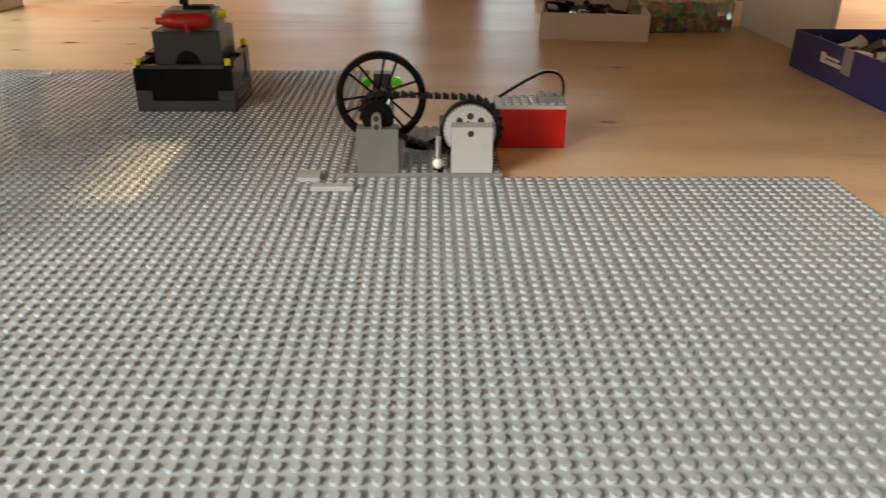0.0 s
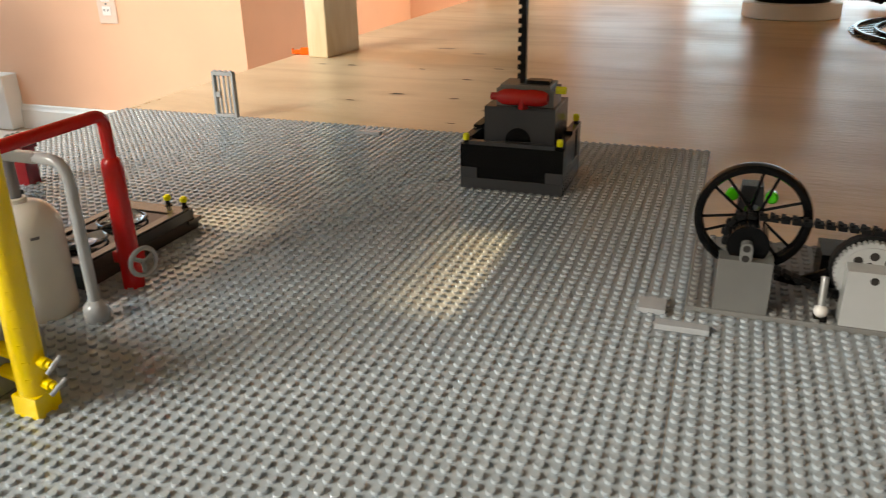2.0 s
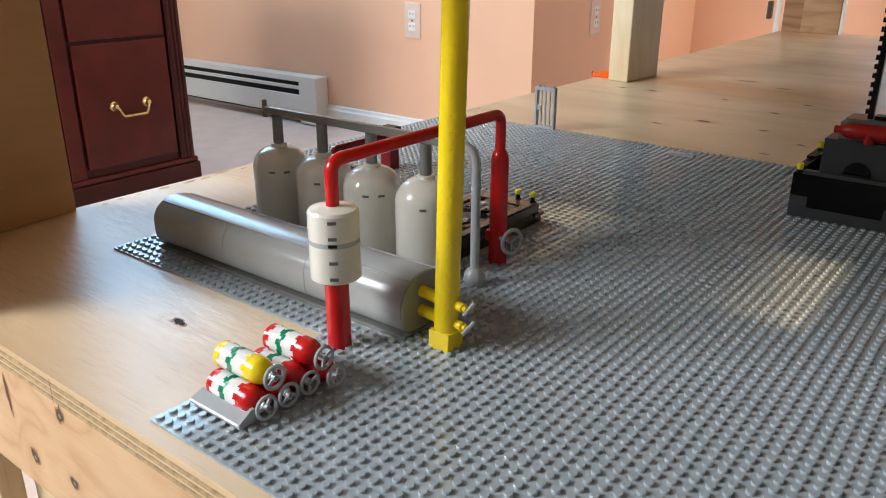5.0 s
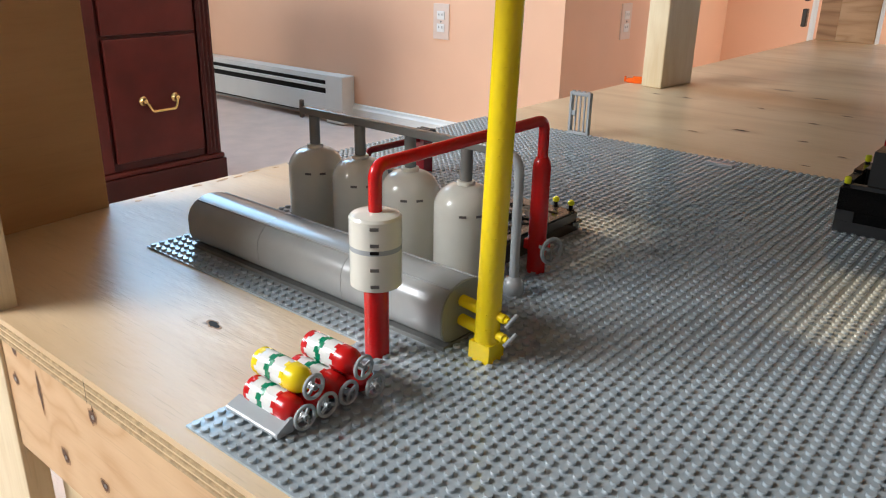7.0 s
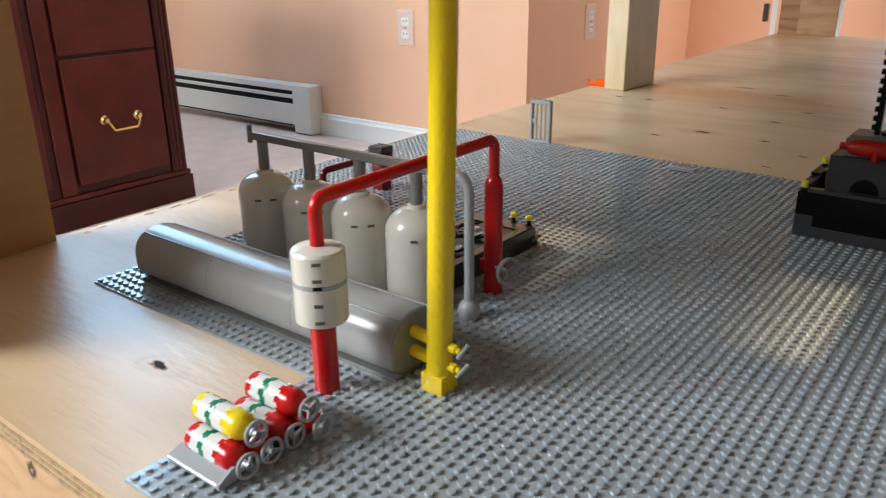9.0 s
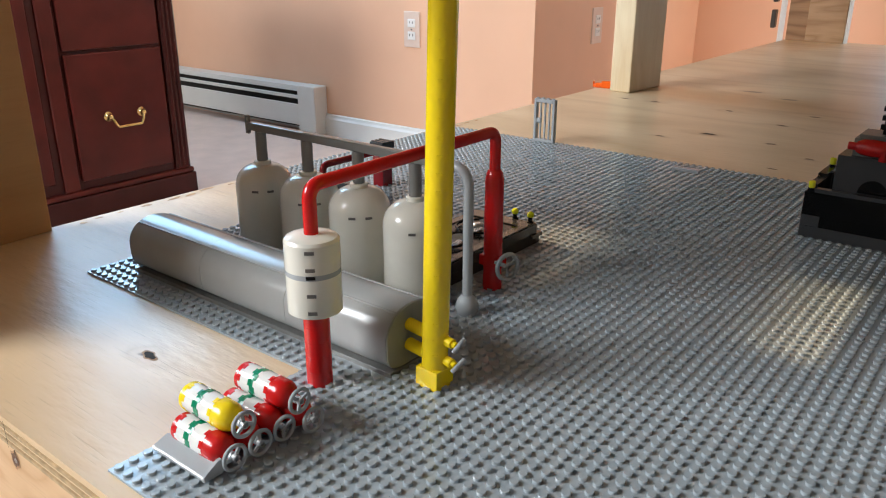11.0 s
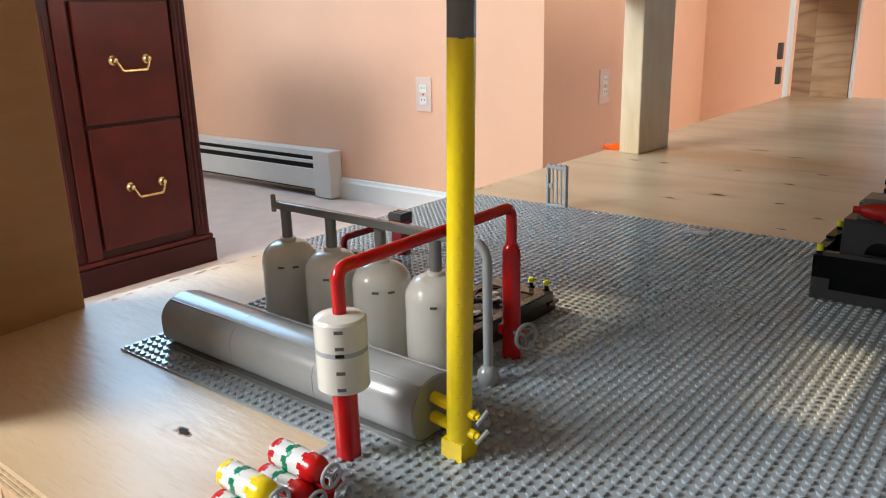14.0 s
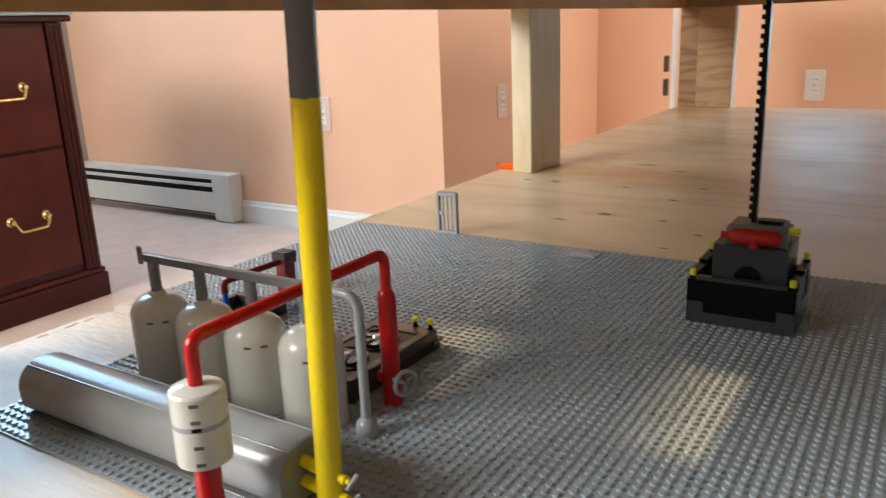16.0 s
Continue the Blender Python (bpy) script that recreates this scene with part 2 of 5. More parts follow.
MAHOG = material("mahogany_veneer", (0.085, 0.012, 0.009), 0.32, var=0.25, scale=9, spec=0.25, bump=0.04, coat=0.05)
MAHOGD = material("mahogany_moulding", (0.05, 0.007, 0.006), 0.35, var=0.25, scale=12, spec=0.25, bump=0.04, coat=0.05)
GLASSTOP = material("glass_top_edge", (0.30, 0.47, 0.52), 0.08, var=0.05)
DRAB = material("beige_wall_paint", (0.36, 0.335, 0.31), 0.7, var=0.03, scale=5)
CEIL = material("white_ceiling_paint", (0.66, 0.65, 0.62), 0.8, var=0.03, scale=5)
CARD = material("white_card", (0.68, 0.60, 0.54), 0.6, var=0.06, scale=14, bump=0.05)
TAPE = material("grey_tape", (0.36, 0.34, 0.36), 0.35)
BAG = material("clear_bag", (0.55, 0.6, 0.52), 0.1, var=0.1, trans=0.75)

# ---- building helpers ----
U = 0.008


def thing(name, label, category, group="", m=None, kind=""):
    ob = new(name)
    ob.empty_display_size = 0.01
    if m is not None:
        ob.matrix_world = m
    return tagged(ob, label, category, group, kind)


def part(name, bm, mat, parent=None, label="", smooth=False):
    me = bpy.data.meshes.new(name)
    bmesh.ops.recalc_face_normals(bm, faces=bm.faces)
    if smooth:
        for f in bm.faces:
            f.smooth = True
        for e in bm.edges:
            if len(e.link_faces) == 2 and e.calc_face_angle(0) > 0.6:
                e.smooth = False
    bm.to_mesh(me)
    bm.free()
    for mt in (mat if isinstance(mat, (list, tuple)) else [mat]):
        me.materials.append(mt)
    ob = new(name, me)
    if parent is not None:
        ob.parent = parent
    return tagged(ob, label)


def bx(x0, x1, y0, y1, z0, z1, bevel=0.0, seg=1, bm=None):
    bm = bm or bmesh.new()
    r = bmesh.ops.create_cube(bm, size=1)
    bmesh.ops.transform(bm, verts=r["verts"], matrix=Matrix.Translation(((x0 + x1) / 2, (y0 + y1) / 2, (z0 + z1) / 2)) @ Matrix.Diagonal((x1 - x0, y1 - y0, z1 - z0, 1)))
    if bevel:
        es = list({e for v in r["verts"] for e in v.link_edges})
        bmesh.ops.bevel(bm, geom=es, offset=bevel, segments=seg, affect="EDGES", profile=0.5)
    return bm


def sbox(x0, x1, y0, y1, z0, z1, bm=None, bevel=0.00025):
    """A brick-like box: plan in studs, heights in metres."""
    g = 0.00008
    return bx(x0 * U + g, x1 * U - g, y0 * U + g, y1 * U - g, z0, z1, bevel, 1, bm)


def lathe(profile, seg=32, m=None, bm=None):
    """Turned solid about z from (radius, height) rows."""
    bm = bm or bmesh.new()
    rings = []
    for r, z in profile:
        if r < 1e-7:
            rings.append([bm.verts.new((0, 0, z))])
        else:
            rings.append([bm.verts.new((r * math.cos(2 * math.pi * i / seg), r * math.sin(2 * math.pi * i / seg), z)) for i in range(seg)])
    for a, b in zip(rings, rings[1:]):
        for i in range(seg):
            j = (i + 1) % seg
            if len(a) == 1 and len(b) == 1:
                continue
            if len(a) == 1:
                bm.faces.new((a[0], b[i], b[j]))
            elif len(b) == 1:
                bm.faces.new((a[i], a[j], b[0]))
            else:
                bm.faces.new((a[i], a[j], b[j], b[i]))
    if m is not None:
        bmesh.ops.transform(bm, verts=[v for r in rings for v in r], matrix=m)
    return bm


def rod(p, q, r, seg=16, bev=0.0002, bm=None, r2=None):
    p, q = Vector(p), Vector(q)
    d = q - p
    m = Matrix.Translation(p) @ d.to_track_quat("Z", "Y").to_matrix().to_4x4()
    h = d.length
    r2 = r if r2 is None else r2
    return lathe([(0, 0), (r - bev, 0), (r, bev), (r2, h - bev), (r2 - bev, h), (0, h)], seg, m, bm)


def ring(R, r, m, seg=36, sub=10, bm=None):
    return lathe([(R + r * math.cos(2 * math.pi * k / sub), r * math.sin(2 * math.pi * k / sub)) for k in range(sub + 1)], seg, m, bm)


def tube(points, r, seg=14, bend=0.0, bm=None, flat=1.0):
    """A swept tube along points, its corners rounded with radius bend."""
    pts = [Vector(p) for p in points]
    path = [pts[0]]
    for a, b, c in zip(pts, pts[1:], pts[2:]):
        if bend <= 0:
            path.append(b)
            continue
        p, q = b + (a - b).normalized() * bend, b + (c - b).normalized() * bend
        for k in range(9):
            t = k / 8
            path.append(p * (1 - t) ** 2 + b * 2 * t * (1 - t) + q * t * t)
    path.append(pts[-1])
    bm = bm or bmesh.new()
    rings, up = [], None
    for i, p in enumerate(path):
        d = (path[min(i + 1, len(path) - 1)] - path[max(i - 1, 0)]).normalized()
        if up is None:
            up = Vector((0, 0, 1)) if abs(d.z) < 0.9 else Vector((1, 0, 0))
        s = d.cross(up).normalized()
        up = s.cross(d).normalized()
        rings.append([bm.verts.new(p + r * (math.cos(2 * math.pi * k / seg) * s * flat + math.sin(2 * math.pi * k / seg) * up)) for k in range(seg)])
    for a, b in zip(rings, rings[1:]):
        for k in range(seg):
            bm.faces.new((a[k], a[(k + 1) % seg], b[(k + 1) % seg], b[k]))
    bm.faces.new(rings[0])
    bm.faces.new(rings[-1])
    return bm


def prism(outline, z0, z1, bm=None):
    bm = bm or bmesh.new()
    lo = [bm.verts.new((x, y, z0)) for x, y in outline]
    hi = [bm.verts.new((x, y, z1)) for x, y in outline]
    bm.faces.new(lo)
    bm.faces.new(hi)
    for i in range(len(lo)):
        j = (i + 1) % len(lo)
        bm.faces.new((lo[i], lo[j], hi[j], hi[i]))
    return bm


def extrude_x(profile, x0, x1, bm=None):
    """A (y, z) profile swept along x."""
    bm = bm or bmesh.new()
    a = [bm.verts.new((x0, y, z)) for y, z in profile]
    b = [bm.verts.new((x1, y, z)) for y, z in profile]
    bm.faces.new(a)
    bm.faces.new(b)
    for i in range(len(a)):
        j = (i + 1) % len(a)
        bm.faces.new((a[i], a[j], b[j], b[i]))
    return bm


def stud(bm, x, y, z, r=0.0024, h=0.0017, seg=12):
    return lathe([(r, 0), (r, h - 0.0002), (r - 0.0002, h), (0, h)], seg, Matrix.Translation((x, y, z)), bm)


def stud_field(name, i0, i1, j0, j1, z, mat, parent, seg=12):
    """Rows of moulded knobs over a stretch of the plan, in studs."""
    ang = np.arange(seg) * 2 * np.pi / seg
    c, s = np.cos(ang), np.sin(ang)
    unit = np.concatenate([np.stack([r * c, r * s, np.full(seg, h)], 1) for r, h in ((0.00242, -0.0001), (0.0024, 0.0015), (0.0022, 0.0017))])
    gx, gy = np.meshgrid((np.arange(i0, i1) + 0.5) * U, (np.arange(j0, j1) + 0.5) * U)
    cen = np.stack([gx.ravel(), gy.ravel(), np.full(gx.size, z)], 1)
    verts = (cen[:, None, :] + unit[None]).reshape(-1, 3)
    k = np.arange(seg)
    quads = np.concatenate([np.stack([k + a, (k + 1) % seg + a, (k + 1) % seg + a + seg, k + a + seg], 1) for a in (0, seg)])
    n, nv = len(cen), 3 * seg
    loops_unit = np.concatenate([quads.ravel(), k + 2 * seg])
    loops = (loops_unit[None] + (np.arange(n) * nv)[:, None]).ravel()
    sizes = np.tile(np.array([4] * (2 * seg) + [seg]), n)
    me = bpy.data.meshes.new(name)
    me.vertices.add(len(verts))
    me.vertices.foreach_set("co", verts.ravel())
    me.loops.add(len(loops))
    me.loops.foreach_set("vertex_index", loops)
    me.polygons.add(len(sizes))
    me.polygons.foreach_set("loop_start", np.concatenate([[0], np.cumsum(sizes)[:-1]]))
    me.polygons.foreach_set("use_smooth", np.tile(np.array([True] * seg + [False] * (seg + 1)), n))
    me.update(calc_edges=True)
    me.materials.append(mat)
    ob = new(name, me)
    if parent is not None:
        ob.parent = parent
    return tagged(ob, kind="stuff")

# ---- the room ----
FLOOR, CEILZ, T = -0.42, 2.8, 0.12
TT = -0.0016   # table top


def structure(name, bm, mat, label, category):
    ob = part(name, bm, mat)
    return tagged(ob, label, category, kind="structure")


structure("floor", bx(-3.4, 2.4, -2.2, 3.02, FLOOR - 0.1, FLOOR), CARPET, "beige pink carpet floor", "floor")
structure("ceiling", bx(-3.4, 2.4, -2.2, 3.02, CEILZ, CEILZ + 0.1), CEIL, "white painted ceiling", "ceiling")
# the heater wall, the return beside it and the wall behind the layout
structure("wall_heater", bx(-3.4, -1.37, 1.58, 1.58 + T, FLOOR, CEILZ), WALL, "pink painted wall behind the heater", "wall")
structure("wall_return", bx(-1.37 - T, -1.37, 1.58 + T, 3.02, FLOOR, CEILZ), WALL, "pink painted wall of the return", "wall")


def wall_with_windows(name, axis, at, thick, a0, a1, wins, label, mat):
    """A wall along axis from a0 to a1 with framed openings (w0, w1, z0, z1, bar), in order along it."""
    bm = bmesh.new()

    def slab(b, p, q, r, s, lo=at, hi=at + thick):
        if q - p < 1e-4 or s - r < 1e-4:
            return
        if axis == "x":
            bx(p, q, lo, hi, r, s, bm=b)
        else:
            bx(lo, hi, p, q, r, s, bm=b)
    edge = a0
    mid = at + thick / 2
    for w0, w1, z0, z1, bar, sun_block in wins:
        slab(bm, edge, w0, FLOOR, CEILZ)
        slab(bm, w0, w1, FLOOR, z0)
        slab(bm, w0, w1, z1, CEILZ)
        edge = w1
        win = thing("window_" + name.split("_")[1], "white framed unseen opening in the wall", "window", kind="structure")
        fr = bmesh.new()
        e = 0.006 if w1 - w0 < 0.5 else 0.04
        for p, q, r, s in ((w0, w0 + e, z0, z1), (w1 - e, w1, z0, z1), (w0 + e, w1 - e, z0, z0 + e), (w0 + e, w1 - e, z1 - e, z1), (w0 + e, w1 - e, bar - (0.033 if e < 0.01 else 0.02), bar + (0.033 if e < 0.01 else 0.02))):
            slab(fr, p, q, r, s, mid - 0.02, mid + 0.02)
        part("window_frame", fr, TRIM, win)
        # added sheet, out of view, keeps the sun out of this opening
        if sun_block:
            bl = bmesh.new()
            slab(bl, w0, w1, z0, z1, mid - 0.05, mid - 0.045)
            part("sun_block_sheet", bl, TRIM, win, "unseen white sheet that blocks the sun")
    slab(bm, edge, a1, FLOOR, CEILZ)
    structure(name, bm, mat, label, "wall")


# the narrow left slit is added, unseen; its bar splits the sun into patches
wall_with_windows("wall_left", "y", -3.4, T, -2.1, 1.58, [(-0.125, 0.032, 1.386, 1.66, 1.488, False), (0.28, 1.56, 1.00, 2.48, 1.74, True)], "beige painted wall with a window and an added sun slit", DRAB)
wall_with_windows("wall_back", "x", 2.90, T, -1.37, 2.4, [(-0.62, -0.24, 0.36, 1.6, 0.98, False), (-0.18, 0.90, -0.28, 0.38, 0.05, False)], "pink painted wall with outlet and window", WALL)
wall_with_windows("wall_front", "x", -2.06, T, -3.28, 2.28, [(-2.5, -1.1, 0.82, 1.66, 1.24, False)], "beige painted wall with a window", DRAB)
wall_with_windows("wall_right", "y", 2.28, T, -2.1, 2.90, [(1.62, 2.58, 0.53, 2.17, 1.35, False)], "beige painted wall with a window", DRAB)

# baseboards: a moulded profile along the heater wall
BB = [(1.579, FLOOR), (1.564, FLOOR), (1.564, FLOOR + 0.064), (1.569, FLOOR + 0.071), (1.571, FLOOR + 0.080), (1.579, FLOOR + 0.083)]
structure("baseboard", extrude_x(BB, -2.32, -1.37), TRIM, "white moulded baseboard", "baseboard")


def baseboard_heater():
    ob = thing("baseboard_heater", "white enamel baseboard heater on the pink wall", "heater")
    y0, y1, z0, z1, xr, xl = 1.515, 1.579, FLOOR + 0.004, -0.234, -2.325, -3.27
    part("back_plate", bx(xl, xr, y1 - 0.006, y1, z0, z1), HEAT, ob)
    part("front_panel", bx(xl, xr - 0.075, y0, y0 + 0.006, z0 + 0.03, z1 - 0.07, 0.002), HEAT, ob)
    part("top_cover", extrude_x([(y0 + 0.016, z1 - 0.006), (y0 + 0.012, z1 - 0.02), (y0 + 0.008, z1 - 0.02), (y0 + 0.01, z1), (y1 - 0.006, z1 + 0.004), (y1 - 0.006, z1 - 0.004)], xl, xr - 0.075), HEAT, ob)
    part("damper", bx(xl, xr - 0.075, y0 + 0.004, y0 + 0.012, z1 - 0.05, z1 - 0.036, 0.002), HEAT, ob)
    part("fin_core", bx(xl, xr - 0.08, y0 + 0.02, y1 - 0.008, z0 + 0.02, z1 - 0.016), HOLE, ob, "dark fins behind the slots")
    part("end_cap", bx(xr - 0.078, xr + 0.02, y0 - 0.003, y1 - 0.0005, z0, z1 + 0.005, 0.004, 2), HEAT, ob)
    return ob


baseboard_heater()


def outlet(label, m, name="wall_outlet", cover=None):
    ob = thing(name, label, "outlet", "wall outlets", m)
    part("cover_plate", bx(-0.0355, 0.0355, -0.005, 0.001, -0.06, 0.06, 0.0025, 2), cover or SWITCH, ob)
    for dz in (-0.021, 0.021):
        part("socket", bx(-0.017, 0.017, -0.0075, -0.0045, dz - 0.014, dz + 0.014, 0.002, 2), SOCKET, ob)
        for dx in (-0.007, 0.007):
            part("slot", bx(dx - 0.0013, dx + 0.0013, -0.0082, -0.0074, dz - 0.001, dz + 0.006), SLOT, ob)
    part("screw", rod((0, -0.0046, 0), (0, -0.007, 0), 0.003, 10), STEEL, ob)
    return ob


outlet("wall outlet tinted by bounce from the pink heater wall", pose(-1.863, 1.58, 0.005))
outlet("wall outlet tinted by bounce from the pink return wall", pose(-1.37, 1.98, 0.018, 0, 0, 90))
outlet("white wall outlet on the pink back wall", pose(-0.468, 2.90, 0.003), cover=TRIM)

# ---- the layout table and its upper deck ----
YF, XL, YB, XR = -0.394, -0.775, 2.11, 1.15
OUT = [(-0.602, YF), (XR, YF), (XR, YB), (XL, YB), (XL, YF + 0.0175), (-0.602, YF + 0.0175)]
table = thing("layout_table", "plywood layout table with a notched front corner", "table")
part("table_top", prism(OUT, TT - 0.018, TT), PLY, table)
for k, (a, b) in enumerate(((TT - 0.0065, TT - 0.0045), (TT - 0.0115, TT - 0.0095), (TT - 0.0165, TT - 0.0145))):
    part("ply_layer", bx(-0.602, XR, YF - 0.0012, YF, a, b), LAYER, table)
part("front_fascia", bx(-0.603, XR, YF + 0.0015, YF + 0.0195, -0.110, TT - 0.0185, 0.001), PLYT, table)
part("left_fascia", bx(XL + 0.001, XL + 0.019, YF + 0.018, YB, -0.110, TT - 0.0185), PLYF, table)
part("back_fascia", bx(XL + 0.02, XR, YB - 0.019, YB - 0.001, -0.110, TT - 0.0185), PLYF, table)
for x, y in ((-0.597, YF + 0.0215), (1.05, YF + 0.025), (-0.75, 2.02), (1.05, 2.02), (-0.75, 0.9)):
    part("leg", bx(x, x + 0.04, y, y + 0.085, FLOOR, TT - 0.0185, 0.002), PINE, table)


def defect(parent, plane, u, v, a, b, seed, turn=0.0, rim=1.5, name="knot_hole", mats=None, label="dark knot hole"):
    """A ragged knot or hole: a dark core on a brown rim, lying in the table's top ("z") or on its front ("y")."""
    rnd = random.Random(seed)
    core, edge = mats or (HOLE, KNOTRIM)
    waves = [(rnd.uniform(0.04, 0.16) / (1 + 0.4 * j), k, rnd.uniform(0, 6.3)) for j, k in enumerate((2, 3, 4, 6))]
    made = None
    for scale, mat, lift in ((rim, edge, 0.00015), (1.0, core, 0.0003)):
        if mat is None:
            continue
        bm = bmesh.new()
        ring_verts = []
        for k in range(40):
            t = 2 * math.pi * k / 40
            q = scale * (1 + sum(w * math.sin(n * t + p) for w, n, p in waves))
            p, r = a * q * math.cos(t), b * q * math.sin(t)
            x, y = u + p * math.cos(turn) - r * math.sin(turn), v + p * math.sin(turn) + r * math.cos(turn)
            ring_verts.append(bm.verts.new((x, y, TT + lift) if plane == "z" else (x, YF + 0.0015 - lift, y)))
        bm.faces.new(ring_verts)
        made = part(name if made is None else "core", bm, mat, parent if made is None else made, label if made is None else "")
    return made


for k, (x, z, a, b, t) in enumerate(((-0.5495, -0.044, 0.0018, 0.0125, 0.1), (-0.588, -0.048, 0.0035, 0.0042, 0.6), (-0.475, -0.030, 0.0042, 0.0046, 0.2), (-0.526, -0.083, 0.0038, 0.0052, 0.5), (-0.473, -0.080, 0.0042, 0.0036, 0.3), (-0.581, -0.023, 0.0030, 0.0034, 0.0))):
    defect(table, "y", x, z, a, b, 40 + k, t, 1.35, mats=(KNOT, KNOTRIM))
for x, z in ((-0.5885, -0.0485), (-0.4745, -0.0305), (-0.4725, -0.0800), (-0.5255, -0.0840), (-0.32, -0.05), (-0.05, -0.05), (0.3, -0.05)):
    part("screw", rod((x, YF + 0.004, z), (x, YF + 0.0010, z), 0.0019, 12, 0.0004), STEEL, table)
part("crack", bx(-0.4736, -0.4732, YF + 0.0011, YF + 0.0013, -0.026, -0.0205), HOLE, table, "fine crack in the edge board")
part("crack", bx(-0.4735, -0.4732, YF - 0.00135, YF - 0.00125, -0.0195, TT - 0.001), HOLE, table)
for k, (x, y, a, b) in enumerate(((-0.476, -0.303, 0.0055, 0.0030), (-0.444, 0.579, 0.0085, 0.0030), (-0.495, 0.523, 0.0045, 0.0016), (-0.619, 0.786, 0.0060, 0.0022), (-0.676, 0.782, 0.0055, 0.0020),
                                  (-0.485, 0.780, 0.0040, 0.0016), (-0.380, 0.708, 0.0062, 0.0024), (-0.356, 0.809, 0.0055, 0.0022), (-0.353, 0.569, 0.0048, 0.0018), (-0.288, 0.511, 0.0040, 0.0015), (-0.310, 0.431, 0.0050, 0.0014))):
    defect(table, "z", x, y, a, b, 70 + k, 0.15 * (k % 3 - 1), 1.4, mats=(HOLE if k < 2 else KNOT, KNOTRIM))
# veneer torn along the table's left edge
torn_rnd = random.Random(23)
for k in range(26):
    y = -0.20 + 0.026 * k + torn_rnd.uniform(-0.008, 0.008)
    defect(table, "z", XL + torn_rnd.uniform(0.004, 0.012), y, torn_rnd.uniform(0.0015, 0.0035), torn_rnd.uniform(0.003, 0.011), 100 + k, torn_rnd.uniform(-0.3, 0.3), 1.0, "torn_veneer", (TORN, None), "torn veneer")

DZ = 0.309   # underside of the deck's rails
deck = thing("upper_deck", "plywood upper deck over the layout table", "table")
part("deck_sheet", prism([(XL, YF), (XR, YF), (XR, YB), (XL, YB)], DZ + 0.1085, DZ + 0.1265), PLY, deck)
part("front_fascia", bx(XL - 0.01, XR, YF + 0.0015, YF + 0.0195, DZ, DZ + 0.108, 0.001), PLYF, deck)
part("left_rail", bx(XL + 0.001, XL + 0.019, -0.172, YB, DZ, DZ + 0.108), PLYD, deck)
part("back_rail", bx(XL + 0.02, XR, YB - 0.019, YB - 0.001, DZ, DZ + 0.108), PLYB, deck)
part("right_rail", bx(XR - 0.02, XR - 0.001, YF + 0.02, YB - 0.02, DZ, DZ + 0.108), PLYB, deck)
defect(deck, "y", -0.2805, 0.3320, 0.0032, 0.0036, 9, 0.4, 1.2)
part("screw", rod((-0.2795, YF + 0.004, 0.3315), (-0.2795, YF + 0.0008, 0.3315), 0.0025, 12, 0.0006), STEEL, deck)
part("screw_slot", bx(-0.2807, -0.2783, YF + 0.0005, YF + 0.0009, 0.3311, 0.3319), HOLE, deck)
for a, b in ((0.0045, 0.0065), (0.0095, 0.0115), (0.0150, 0.0168)):
    part("ply_layer", bx(XL - 0.009, XR, YF + a, YF + b, DZ - 0.0002, DZ + 0.0005), LAYER, deck)
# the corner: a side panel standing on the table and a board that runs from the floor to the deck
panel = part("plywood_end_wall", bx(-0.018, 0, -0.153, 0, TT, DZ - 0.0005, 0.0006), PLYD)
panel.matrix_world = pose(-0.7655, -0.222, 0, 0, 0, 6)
tagged(panel, "plywood side panel standing on the table corner", "panel")
corner = part("corner_board", bx(XL - 0.01, -0.6025, YF - 0.001, YF + 0.017, FLOOR, DZ - 0.0005, 0.0006), PINE)
tagged(corner, "pale plywood corner board from the floor to the deck", "panel")
post = part("post", bx(-0.0215, 0.0215, -0.058, 0.058, TT, DZ - 0.0005, 0.0025, 2), PINE)
post.matrix_world = pose(-0.711, 0.899, 0, 0, 0, -5)
tagged(post, "pine stud post standing on the table edge", "post")
# side board beside the support board; its shade is put into the darker wood
inner = part("inner_board", bx(-0.772, -0.712, 2.090, 2.108, TT, DZ - 0.0005, 0.001), PLYB)
tagged(inner, "rough side board behind the support board, coloured as shaded", "panel")
board = part("support_board", bx(-0.7115, -0.603, 2.075, 2.0885, TT, DZ - 0.0005, 0.001), PLYC)
tagged(board, "rough plywood support board at the table back", "panel")
pipe = part("white_pipe", tube([(-0.80, 2.13, FLOOR), (-0.80, 2.13, 0.5)], 0.009, 12), TRIM)
tagged(pipe, "white pipe behind the table corner", "pipe")
for z0, z1 in ((0.108, 0.16), (0.03, 0.085)):
    clamp = part("pipe_clamp", bx(-0.832, -0.818, 2.118, 2.14, z0, z1, 0.002), BROWN)
    tagged(clamp, "dark brown block beside the white pipe", "clamp", "pipe clamps")
edge_trim = part("white_trim_strip", bx(-0.601, -0.594, 2.072, 2.095, TT, DZ - 0.0005, 0.001), TRIM)
tagged(edge_trim, "white painted strip along the support board", "trim")

# ---- studded base plates ----


def base_plate(i0, i1, j0, j1, label):
    ob = thing("base_plate", label, "base plate", "studded base plates")
    g = 0.0002
    part("sheet", bx(i0 * U + g, i1 * U - g, j0 * U + g, j1 * U - g, -0.0014, 0.0), PLATE, ob)
    stud_field("studs", i0, i1, j0, j1, 0.0, PLATE, ob)
    return ob


base_plate(0, 48, -48, 0, "grey studded base plate beside the flywheel machine")
base_plate(-48, 0, -48, 0, "grey studded base plate at the table front")
base_plate(-80, -48, -32, 0, "smaller grey studded base plate under the tanks")
